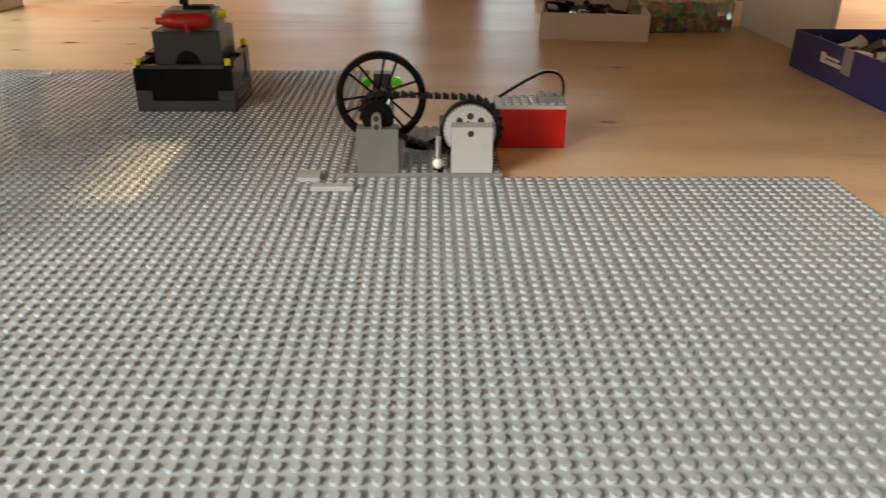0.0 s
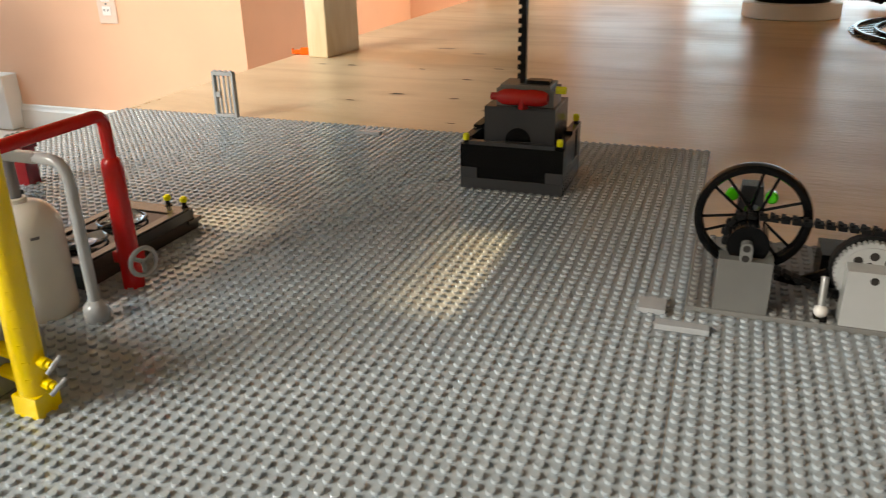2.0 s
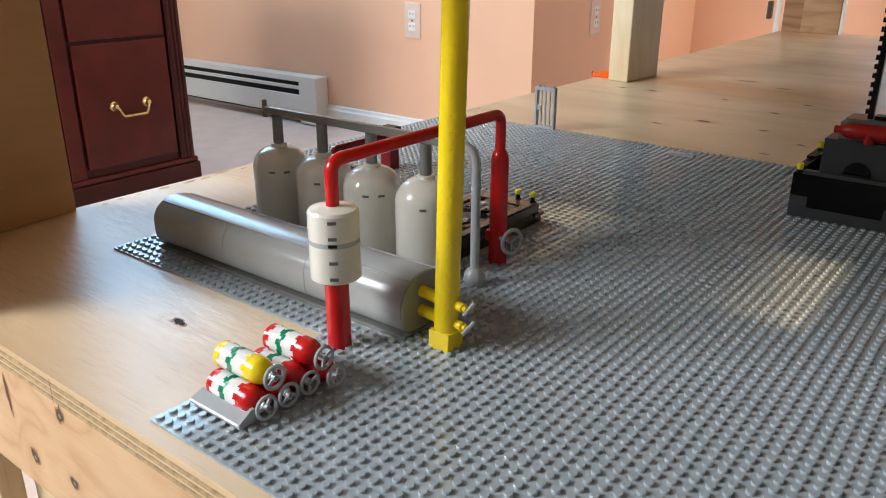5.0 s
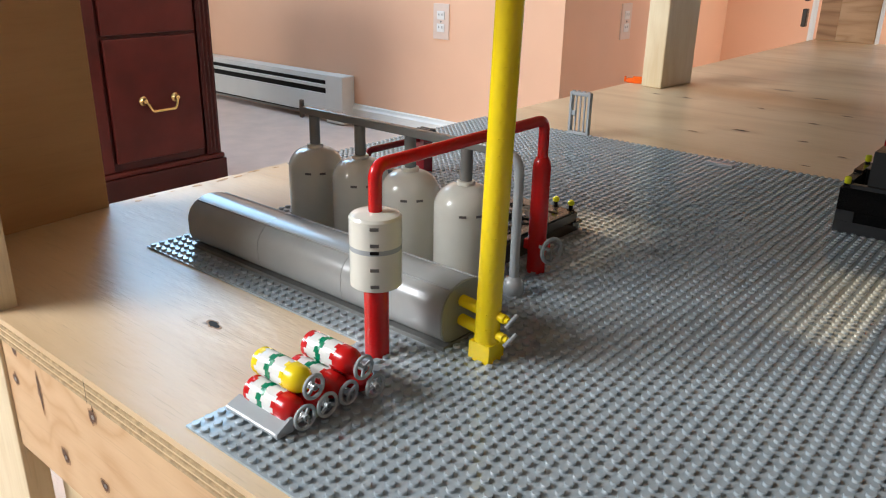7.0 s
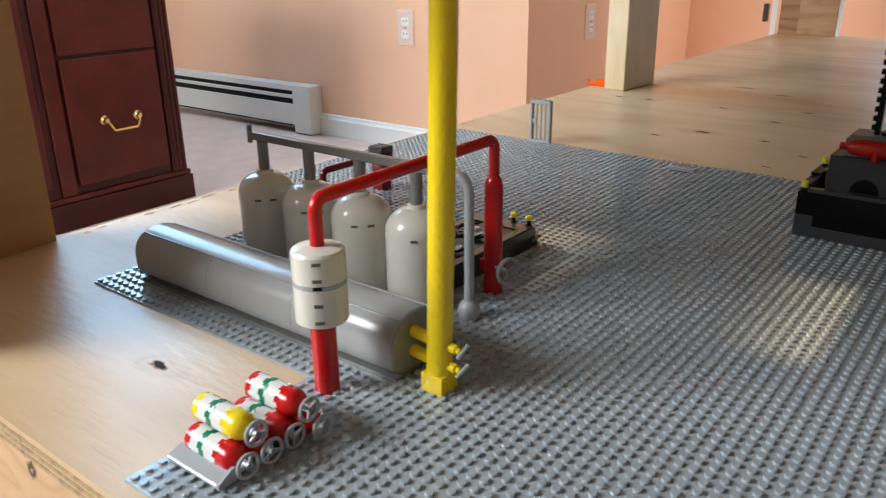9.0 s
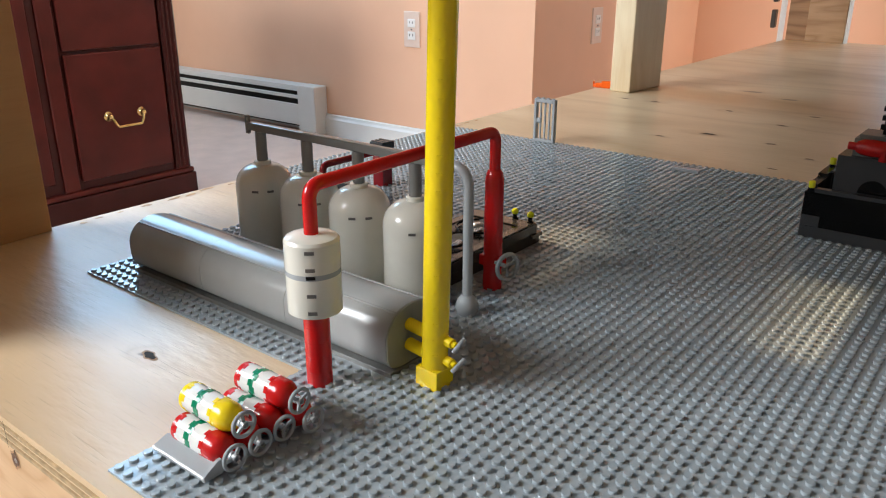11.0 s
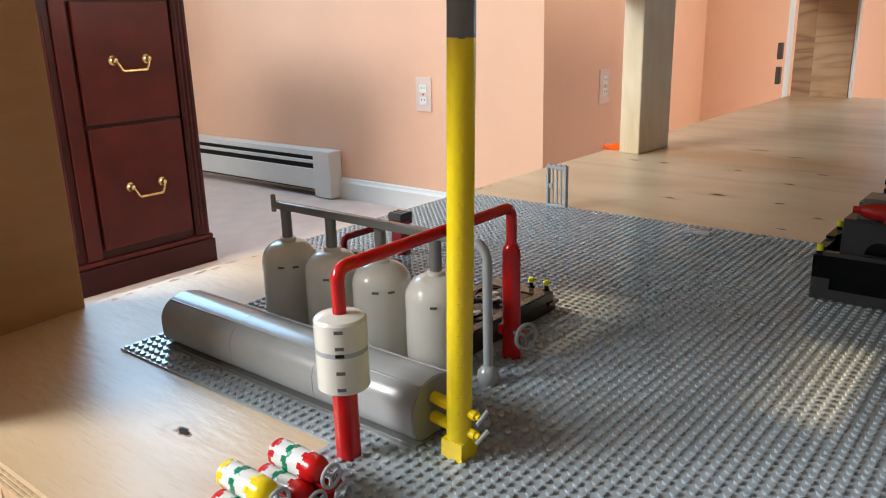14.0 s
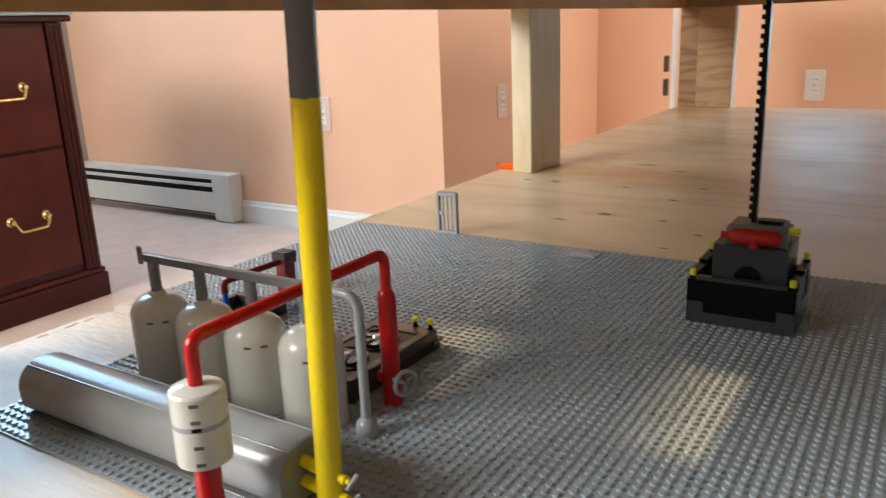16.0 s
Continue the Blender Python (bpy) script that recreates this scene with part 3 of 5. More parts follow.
base_plate(-48, 0, 0, 48, "grey studded base plate under the drilling rig")
base_plate(-96, -48, 0, 48, "grey studded base plate at the table edge")

# ---- the gas plant ----


def domed_tank():
    ob = thing("storage_tank", "white domed storage tank on a grey base plate", "tank", "domed storage tanks")
    r = 3 * U - 0.0002
    prof = [(0, 0), (r - 0.0004, 0), (r, 0.0004), (r, 0.0575)]
    prof += [(0.0062 + (r - 0.0062) * math.cos(a), 0.0575 + 0.0180 * math.sin(a)) for a in (math.pi / 2 * k / 9 for k in range(1, 10))]
    prof += [(0, 0.0755)]
    part("body", lathe(prof, 40), CREAM, ob, smooth=True)
    part("collar", lathe([(0.0058, 0.0752), (0.0070, 0.0752), (0.0070, 0.0780), (0.0064, 0.0785), (0, 0.0785)], 24), CREAM, ob, smooth=True)
    part("outlet_pipe", rod((0, 0, 0.0786), (0, 0, 0.1028), 0.0046, 18), MIDG, ob, "grey outlet pipe", smooth=True)
    for a in (-58, -28):
        c, s = math.cos(radians(a)), math.sin(radians(a))
        bm = bx(-0.0026, 0.0026, -0.0004, 0.0004, -0.0009, 0.0009)
        bmesh.ops.transform(bm, verts=bm.verts, matrix=Matrix.Translation((r * c, r * s, 0.0572)) @ Matrix.Rotation(radians(a + 90), 4, "Z"))
        part("slot", bm, SLOT, ob, "dark slot")
    return ob


tank = domed_tank()
tank.matrix_world = pose(-71 * U, -16 * U, 0)
for x in (-64, -57, -50):
    copy_thing(tank, pose(x * U, -16 * U, 0, 0, 0, 2 * ((x * 5) % 3 - 1)))


def manifold():
    ob = thing("manifold_pipe", "grey manifold bar joining the tank outlets", "pipe")
    y, z = -16 * U, 0.1060
    part("bar", bx(-72.6 * U, -46.6 * U, y - 0.0033, y + 0.0033, z - 0.0034, z + 0.0034, 0.0012, 2), MIDG, ob)
    part("end_lever", bx(-73.2 * U, -72.7 * U, y - 0.0016, y + 0.0016, z - 0.007, z + 0.0085, 0.0006), MIDG, ob)
    part("end_pin", rod((-72.8 * U, y, z), (-72.4 * U, y, z), 0.0024, 12), MIDG, ob)
    part("down_hose", tube([(-46.8 * U, y, z), (-44.1 * U, y, z), (-44.1 * U, y, 0.012)], 0.0036, 16, 0.014), LBG, ob, "light grey bent hose", smooth=True)
    part("foot", lathe([(0, 0), (0.0066, 0), (0.0078, 0.002), (0.0083, 0.006), (0.0075, 0.0105), (0.0052, 0.0135), (0.0038, 0.0145), (0, 0.0145)], 24, Matrix.Translation((-44.1 * U, y, 0))), LBG, ob, smooth=True)
    return ob


manifold()


def horizontal_tank():
    ob = thing("horizontal_tank", "long grey horizontal tank lying on the base plate", "tank")
    cy, zb, h, w = -26 * U, 0.0031, 0.0390, 0.0238
    x0, x1 = -76.4 * U, -42 * U
    cz = zb + h / 2

    def outline(sy=1.0, sz=1.0):
        pts = []
        for k in range(48):
            a = 2 * math.pi * k / 48
            y, z = math.cos(a), math.sin(a)
            e = 0.95 if z > 0 else 0.45
            y = math.copysign(abs(y) ** e, y)
            z = math.copysign(abs(z) ** e, z)
            pts.append((cy + sy * w * y, cz + sz * (h / 2) * z))
        return pts
    cuts = [x0, x0 + (x1 - x0) * 0.335, x0 + (x1 - x0) * 0.67, x1]
    for a, b in zip(cuts, cuts[1:]):
        part("shell_section", extrude_x(outline(), a + 0.0002, b - 0.0002), OLDG, ob, smooth=True)
    part("inner_core", extrude_x(outline(0.985, 0.985), x0 + 0.001, x1 - 0.001), STONE, ob)
    # raised lid edge running along the crown
    for s in (-1, 1):
        part("lid_lip", bx(x0 + 0.0006, x1 - 0.0006, cy + s * 0.0137 - 0.0008, cy + s * 0.0137 + 0.0008, cz + 0.0160, cz + 0.0172, 0.0003), OLDG, ob)
    part("end_disc", extrude_x(outline(0.985, 0.985), x1, x1 + 0.0012), DISC, ob, "olive grey end disc")
    part("end_disc", extrude_x(outline(0.985, 0.985), x0 - 0.0012, x0), DISC, ob)
    part("under_plate", sbox(-76, -41.7, -28.85, -23.1, 0.0, 0.0031), STONE, ob, "dark grey plate")
    return ob


horizontal_tank()


def yellow_stack():
    ob = thing("flare_stack", "tall yellow flare stack with a grey top", "stack")
    m = Matrix.Translation((-39 * U, -27 * U, 0))
    part("base_brick", sbox(-40, -38, -28, -26, 0, 0.0128), YEL, ob)
    z, k = 0.0128, 0
    while z < 0.46:
        h = 0.0098
        mat = YEL if z + h / 2 < 0.2485 else STONE
        r = 0.0078
        part("round_brick", lathe([(0, z), (r, z), (r, z + h), (0, z + h)], 36, m), mat, ob, smooth=True)
        # small mould mark at each joint
        bm = bx(-0.0017, 0.0017, -0.0002, 0.0002, -0.0006, 0.0006)
        a = radians(-52)
        bmesh.ops.transform(bm, verts=bm.verts, matrix=m @ Matrix.Translation((r * math.cos(a), r * math.sin(a), z)) @ Matrix.Rotation(a + math.pi / 2, 4, "Z"))
        part("joint_notch", bm, mat, ob)
        z += h
        k += 1
    for zz in (0.0163, 0.0297):
        part("feed_pipe", rod((-42 * U - 0.0008, -26.3 * U, zz), (-39.9 * U, -26.6 * U, zz), 0.0040, 16), YEL, ob, smooth=True)
    for zz, t in ((0.0183, 38), (0.031, 52)):
        tap = part("tap", rod((-38.15 * U, -26.9 * U, zz), (-37.35 * U, -27.05 * U, zz), 0.0030, 14), YEL, ob, smooth=True)
        part("tap_neck", rod((-37.4 * U, -27.04 * U, zz), (-37.0 * U, -27.1 * U, zz), 0.0019, 12), YEL, tap)
        c = Vector((-36.85 * U, -27.12 * U, zz))
        d = Vector((0.25, 0.75, math.sin(radians(t)) * 0.9)).normalized() * 0.0062
        part("lever", rod(c - d * 0.75, c + d, 0.0013, 10), LBG, tap, "grey lever")
    # the tall stack leans a little
    foot = Matrix.Translation((-39 * U, -27 * U, 0))
    seat = Matrix.Translation((0.0026, -0.0028, 0))
    ob.matrix_world = seat @ foot @ Matrix.Rotation(radians(1.35), 4, Vector((-0.64, 0.77, 0))) @ foot.inverted()
    return ob


yellow_stack()


def handwheel(parent, m, r=0.0066, mat=None, name="handwheel", thick=0.0011):
    mat = mat or LBG
    bm = ring(r - thick, thick, m, 28, 8)
    w = part(name, bm, mat, parent, "grey spoked handwheel", smooth=True)
    for k in range(3):
        a = 2 * math.pi * k / 3 + 0.5
        s = bx(0.001, r - 0.0012, -0.0009, 0.0009, -0.0005, 0.0005)
        bmesh.ops.transform(s, verts=s.verts, matrix=m @ Matrix.Rotation(a, 4, "Z"))
        part("spoke", s, mat, w)
    part("hub", lathe([(0, -0.0012), (0.0018, -0.0012), (0.002, -0.0008), (0.002, 0.0016), (0.0014, 0.0018), (0.0014, 0.0004), (0, 0.0004)], 14, m), mat, w)
    return w


def red_line():
    ob = thing("red_pipe_line", "red pipe line with a white barrel filter", "pipe")
    x, y0, y1 = -45.5 * U, -32.45 * U, -9.8 * U
    x1 = -45.75 * U
    z = 0.0
    for k in range(5):
        h = 0.0096
        part("column_brick", lathe([(0, z), (0.0076, z), (0.0077, z + 0.0001), (0.0077, z + h - 0.0001), (0.0076, z + h), (0, z + h)], 26, Matrix.Translation((x, y0, 0))), RED, ob, smooth=True)
        z += h
    m = Matrix.Translation((x, y0, 0))
    R = 2 * U - 0.0002
    part("barrel_lower", lathe([(0, 0.0482), (R - 0.0006, 0.0482), (R, 0.0488), (R, 0.0716), (0, 0.0716)], 36, m), CREAM, ob, "white lower drum", smooth=True)
    part("barrel_band", lathe([(0, 0.0716), (R - 0.0001, 0.0716), (R - 0.0001, 0.0746), (0, 0.0746)], 36, m), LBG, ob, "grey band", smooth=True)
    part("barrel_upper", lathe([(0, 0.0746), (R, 0.0746), (R, 0.0910), (R - 0.0012, 0.0927), (R - 0.006, 0.0940), (0, 0.0945)], 36, m), CREAM, ob, "white upper drum", smooth=True)
    a = radians(-48)
    for zz, mat in ((0.0880, SLOT), (0.0780, SLOT), (0.0735, BLACK), (0.0627, SLOT), (0.0522, SLOT)):
        bm = bx(-0.0026, 0.0026, -0.0004, 0.0005, -0.0010, 0.0010)
        bmesh.ops.transform(bm, verts=bm.verts, matrix=m @ Matrix.Translation((R * math.cos(a), R * math.sin(a), zz)) @ Matrix.Rotation(a + math.pi / 2, 4, "Z"))
        part("slot", bm, mat, ob, "dark slot")
    part("hose", tube([(x, y0, 0.0940), (x, y0, 0.1215), (x1, y1, 0.1215), (x1, y1, 0.091)], 0.0041, 18, 0.009), RED, ob, smooth=True)
    q = Matrix.Translation((x1, y1, 0))
    part("far_column", lathe([(0, 0), (0.0074, 0.0), (0.0074, 0.0012), (0.0070, 0.016), (0.0074, 0.0192), (0.0072, 0.026), (0.0070, 0.086), (0.0062, 0.0905), (0.0046, 0.0930), (0, 0.0930)], 26, q), RED, ob, smooth=True)
    part("valve_block", bx(x1 - 0.0092, x1 + 0.0092, y1 - 0.0056, y1 + 0.0056, 0.0185, 0.0270, 0.001, 2), RED, ob)
    part("valve_stem", rod((x1 + 0.006, y1 - 0.005, 0.0235), (x1 + 0.0165, y1 - 0.0064, 0.0235), 0.0016, 10), LBG, ob)
    d = Vector((1.0, -0.30, 0.0))
    handwheel(ob, Matrix.Translation((x1 + 0.0178, y1 - 0.0066, 0.0235)) @ d.to_track_quat("Z", "Y").to_matrix().to_4x4(), 0.0112, CLEAR, thick=0.0017)
    return ob


red_line()


def gas_cylinder(cap, label, wheel_turn):
    """A lying cylinder along x, its handwheel at +x, resting on z = 0 at its origin."""
    ob = thing("gas_cylinder", label, "gas cylinder", "gas cylinders in a stack")
    r = 0.0078
    m = Matrix.Translation((0, 0, r)) @ Matrix.Rotation(math.pi / 2, 4, "Y")
    part("white_body", lathe([(0, -0.0165), (r, -0.0165), (r, 0.0065), (0, 0.0065)], 28, m), WHITE, ob, "white printed body", smooth=True)
    part("back_band", lathe([(0, -0.0200), (r - 0.001, -0.0200), (r, -0.0193), (r, -0.0165), (0, -0.0165)], 28, m), cap, ob, smooth=True)
    part("green_band", lathe([(r - 0.002, -0.0070), (r + 0.00007, -0.0070), (r + 0.00007, -0.0042), (r - 0.002, -0.0042)], 28, m), GREEN, ob, "green printed band")
    dome = [(r * math.cos(a), 0.0115 + 0.0075 * math.sin(a)) for a in (math.pi / 2 * k / 8 for k in range(9))]
    part("cap", lathe([(0, 0.0065), (r, 0.0065)] + dome[:-1] + [(0, 0.019)], 28, m), cap, ob, smooth=True)
    # stepped print along the bands
    for k in range(14):
        a = radians(26 * k)
        for xx, mt in ((-0.0040 if k % 2 else -0.0072, GREEN), (0.0056, cap), (-0.0158, cap)):
            if mt is cap and (k + int(xx * 1e4)) % 2:
                continue
            b = bx(-0.0011, 0.0011, -0.0018, 0.0018, -0.0003, 0.00009)
            bmesh.ops.transform(b, verts=b.verts, matrix=Matrix.Translation((xx, 0, r)) @ Matrix.Rotation(a - math.pi / 2, 4, "X") @ Matrix.Translation((0, 0, r)))
            part("print_step", b, mt, ob)
    part("valve", rod((0.0185, 0, r), (0.0225, 0, r), 0.0022, 12), LBG, ob)
    handwheel(ob, Matrix.Translation((0.0238, 0, r)) @ Matrix.Rotation(math.pi / 2, 4, "Y") @ Matrix.Rotation(wheel_turn, 4, "Z"), 0.0075)
    return ob


SX = -44.9 * U
rows = [(-42.9, 0, RED, "red and white gas cylinder beside the grey bracket"), (-40.95, 0, RED, "red and white gas cylinder in the bottom row"),
        (-39.0, 0, RED, "red and white gas cylinder in the bottom row"), (-37.0, 0, RED, "red and white gas cylinder at the row end"),
        (-41.9, 0.0136, YEL, "yellow and white gas cylinder on top of the stack"), (-38.0, 0.0136, RED, "red and white gas cylinder on top of the stack")]
shift = [(0.0020, -0.0021), (0.0020, -0.0021), (0.0020, -0.0021), (0.0070, -0.0026), (0.0002, -0.0019), (0.0055, -0.0018)]
for k, ((y, z, cap, lab), (dx, dy)) in enumerate(zip(rows, shift)):
    g = gas_cylinder(cap, lab, 0.7 * k)
    g.matrix_world = pose(SX - 0.0004 * (k % 3) + dx + 0.0024, y * U + dy - 0.0006, z + 0.0017, 0, 0, 0.8 * ((k % 3) - 1))


def bracket():
    ob = thing("angle_bracket", "grey angle bracket holding the cylinder stack", "bracket")
    prof = [(-45.2 * U, 0.0018), (-43.95 * U, 0.0018), (-43.95 * U, 0.0064), (-44.12 * U, 0.0066), (-45.12 * U, 0.0038), (-45.2 * U, 0.0032)]
    part("sloped_plate", extrude_x(prof, -47.4 * U, -42.1 * U), LBG, ob)
    part("end_lip", extrude_x([(-45.25 * U, 0.0018), (-43.9 * U, 0.0018), (-43.9 * U, 0.0098), (-44.15 * U, 0.0098), (-45.25 * U, 0.0048)], -42.1 * U, -41.85 * U), LBG, ob)
    return ob


bracket()


def generator():
    ob = thing("generator", "dark generator box with two fans on top", "machine")
    x0, x1, y0, y1, h = -57, -49, -12, 4, 0.0186
    part("lower_case", sbox(x0, x1, y0, y1, 0, 0.0096), BROWN, ob)
    part("upper_case", sbox(x0, x1, y0, y1 - 0.6, 0.0096, h - 0.0005), BROWN, ob)
    part("grille_end", sbox(x0 + 0.5, x1 + 0.25, y1 - 1.8, y1 + 0.25, 0.0065, 0.0098), BROWN, ob)
    for a, b in ((y0, y0 + 1), (y1 - 3, y1 - 1)):
        part("frame_rail", sbox(x0, x1, a, b, h, h + 0.0012), BROWN, ob)
    for a, b in ((x0, x0 + 1), (x1 - 1, x1)):
        part("frame_rail", sbox(a, b, y0 + 1, y1 - 3, h, h + 0.0012), BROWN, ob)
    part("deck", sbox(x0 + 1, x1 - 1, y0 + 1, y1 - 3, h - 0.0004, h + 0.0002), BLACK, ob)
    for cy in (-7.8, -2.3):
        c = Matrix.Translation((-53 * U, cy * U, h + 0.0026))
        fan = part("fan", lathe([(0, 0), (0.0042, 0), (0.0046, 0.0012), (0.003, 0.0028), (0, 0.0032)], 20, c), SILVER, ob, "silvery fan", smooth=True)
        part("fan_ring", ring(0.0182, 0.0011, c, 30, 8), BLACK, fan)
        for k in range(5):
            bl = bmesh.new()
            pts = []
            for i in range(6):
                t = i / 5
                rr = 0.004 + 0.0128 * t
                wd = 0.0022 + 0.0042 * math.sin(math.pi * min(1, t * 1.05) * 0.9)
                pts.append((rr, wd))
            top = [bl.verts.new((rr, wd, 0.0012 + 0.0012 * t / 5)) for t, (rr, wd) in enumerate(pts)]
            bot = [bl.verts.new((rr, -wd, -0.0006)) for rr, wd in pts]
            for i in range(5):
                bl.faces.new((top[i], top[i + 1], bot[i + 1], bot[i]))
            r = bmesh.ops.solidify(bl, geom=list(bl.faces), thickness=0.0007)
            bmesh.ops.transform(bl, verts=bl.verts, matrix=c @ Matrix.Rotation(2 * math.pi * k / 5 + cy, 4, "Z"))
            part("blade", bl, SILVER, fan)
    for x in (-51.6, -49.6):
        lampp = part("lamp_post", rod((x * U, 2.9 * U, h), (x * U, 2.9 * U, h + 0.0062), 0.0019, 12), BLACK, ob)
        part("lamp_foot", rod((x * U, 2.9 * U, h - 0.0006), (x * U, 2.9 * U, h + 0.002), 0.0032, 14), BLACK, lampp)
        part("lamp_head", lathe([(0, 0), (0.0026, 0), (0.0032, 0.0012), (0.0030, 0.0032), (0.0016, 0.0045), (0, 0.0045)], 16, Matrix.Translation((x * U, 2.9 * U, h + 0.006))), TYEL, lampp, "clear yellow lamp", smooth=True)
    return ob


generator()


def pump():
    ob = thing("feed_pump", "dark red feed pump with a grey cap and tub", "pump")
    c = Vector((-78.3 * U, 10.2 * U, 0))
    part("column", bx(c.x - 0.0076, c.x + 0.0076, c.y - 0.0076, c.y + 0.0076, 0, 0.041, 0.0006), DRED, ob)
    part("collar", bx(c.x - 0.0098, c.x + 0.0098, c.y - 0.0098, c.y + 0.0098, 0.036, 0.0418, 0.0008), DRED, ob)
    part("cap", bx(c.x - 0.0098, c.x + 0.0098, c.y - 0.0098, c.y + 0.0098, 0.042, 0.0495, 0.0006), DBG, ob, "dark grey ribbed cap")
    for k in (-1, 0, 1):
        part("cap_rib", bx(c.x - 0.009, c.x + 0.009, c.y + k * 0.006 - 0.0012, c.y + k * 0.006 + 0.0012, 0.0495, 0.0503), DBG, ob)
    end = Vector((-78.6 * U, -0.6 * U, 0))
    part("arm_pipe", tube([(c.x, c.y - 0.008, 0.0395), (end.x, end.y, 0.0395), (end.x, end.y, 0.027)], 0.0036, 14, 0.007), DRED, ob, smooth=True)
    bm = bmesh.new()
    rod((end.x, end.y, 0.0), (end.x, end.y, 0.0272), 0.0026, 12, bm=bm)
    col = part("blue_jet", bm, BLUE, ob, "clear blue ribbed rod", smooth=True)
    for k in range(9):
        part("rib", ring(0.0026, 0.0007, Matrix.Translation((end.x, end.y, 0.002 + 0.003 * k)), 14, 6), BLUE, col)
    tub = bmesh.new()
    x0, x1, y0, y1 = -82, -73, -5, 4.5
    for a in ((x0, x1, y0, y0 + 1), (x0, x1, y1 - 1, y1), (x0, x0 + 1, y0 + 1, y1 - 1), (x1 - 1, x1, y0 + 1, y1 - 1)):
        sbox(*a, 0, 0.0125, tub)
    sbox(x0 + 1, x1 - 1, y0 + 1, y1 - 1, 0, 0.002, tub)
    part("tub", tub, DBG, ob, "dark grey tub")
    return ob


pump()


def barred_door():
    ob = thing("barred_door", "light grey barred door standing on the plate edge", "door")
    x0, x1, y0, y1, h = -77 * U, -73 * U, 47.05 * U, 47.95 * U, 0.0585
    part("left_jamb", bx(x0, x0 + 0.0034, y0, y1, 0.0, h, 0.0004), LBG, ob)
    part("right_jamb", bx(x1 - 0.0034, x1, y0, y1, 0.0, h, 0.0004), LBG, ob)
    part("head", bx(x0 + 0.0034, x1 - 0.0034, y0, y1, h - 0.0048, h, 0.0004), LBG, ob)
    part("sill", bx(x0 + 0.0034, x1 - 0.0034, y0, y1, 0.0, 0.0042, 0.0004), LBG, ob)
    for k in range(3):
        x = x0 + 0.0092 + k * 0.0068
        part("bar", bx(x - 0.0009, x + 0.0009, y0 + 0.002, y0 + 0.0045, 0.0042, h - 0.0048), LBG, ob)
    part("lock", bx(x0 + 0.0045, x0 + 0.0105, y0 - 0.0006, y0 + 0.003, 0.026, 0.033, 0.0006), LBG, ob)
    for k in range(4):
        part("stud", stud(None, x0 + (k + 0.5) * U, (y0 + y1) / 2, h), LBG, ob)
    return ob


def tile(i0, i1, j0, j1, label, mat, turn=0):
    ob = part("smooth_tile", bx(-(i1 - i0) * U / 2 + 0.0001, (i1 - i0) * U / 2 - 0.0001, -(j1 - j0) * U / 2 + 0.0001, (j1 - j0) * U / 2 - 0.0001, 0.0006, 0.0044, 0.0003), mat)
    ob.matrix_world = pose((i0 + i1) / 2 * U, (j0 + j1) / 2 * U, 0, 0, 0, turn)
    return tagged(ob, label, "tile", "loose smooth tiles")


barred_door()
tile(-2, 2, -4, -3, "pale grey one by four tile on the plate seam", LBG)
tile(-3.6, -1.4, -1.6, 0.6, "pale grey two by two tile across the plate seam", LBG)
tile(-50, -46, 43, 44, "light grey tile on the far plate edge", LBG)
clip = part("orange_clip", bx(-0.018, 0.018, -0.007, 0.007, TT, TT + 0.009, 0.003, 2), ORANGE)
part("clip_arm", bx(-0.004, 0.014, -0.011, -0.0072, TT, TT + 0.014, 0.0015, 2), ORANGE, clip)
part("clip_jaw", bx(-0.021, -0.0182, -0.005, 0.006, TT + 0.001, TT + 0.012, 0.001), ORANGE, clip)
clip.matrix_world = pose(-0.765, 0.873, 0, 0, 0, 20)
tagged(clip, "orange plastic clip lying beside the post", "clip")

# ---- the drilling rig ----


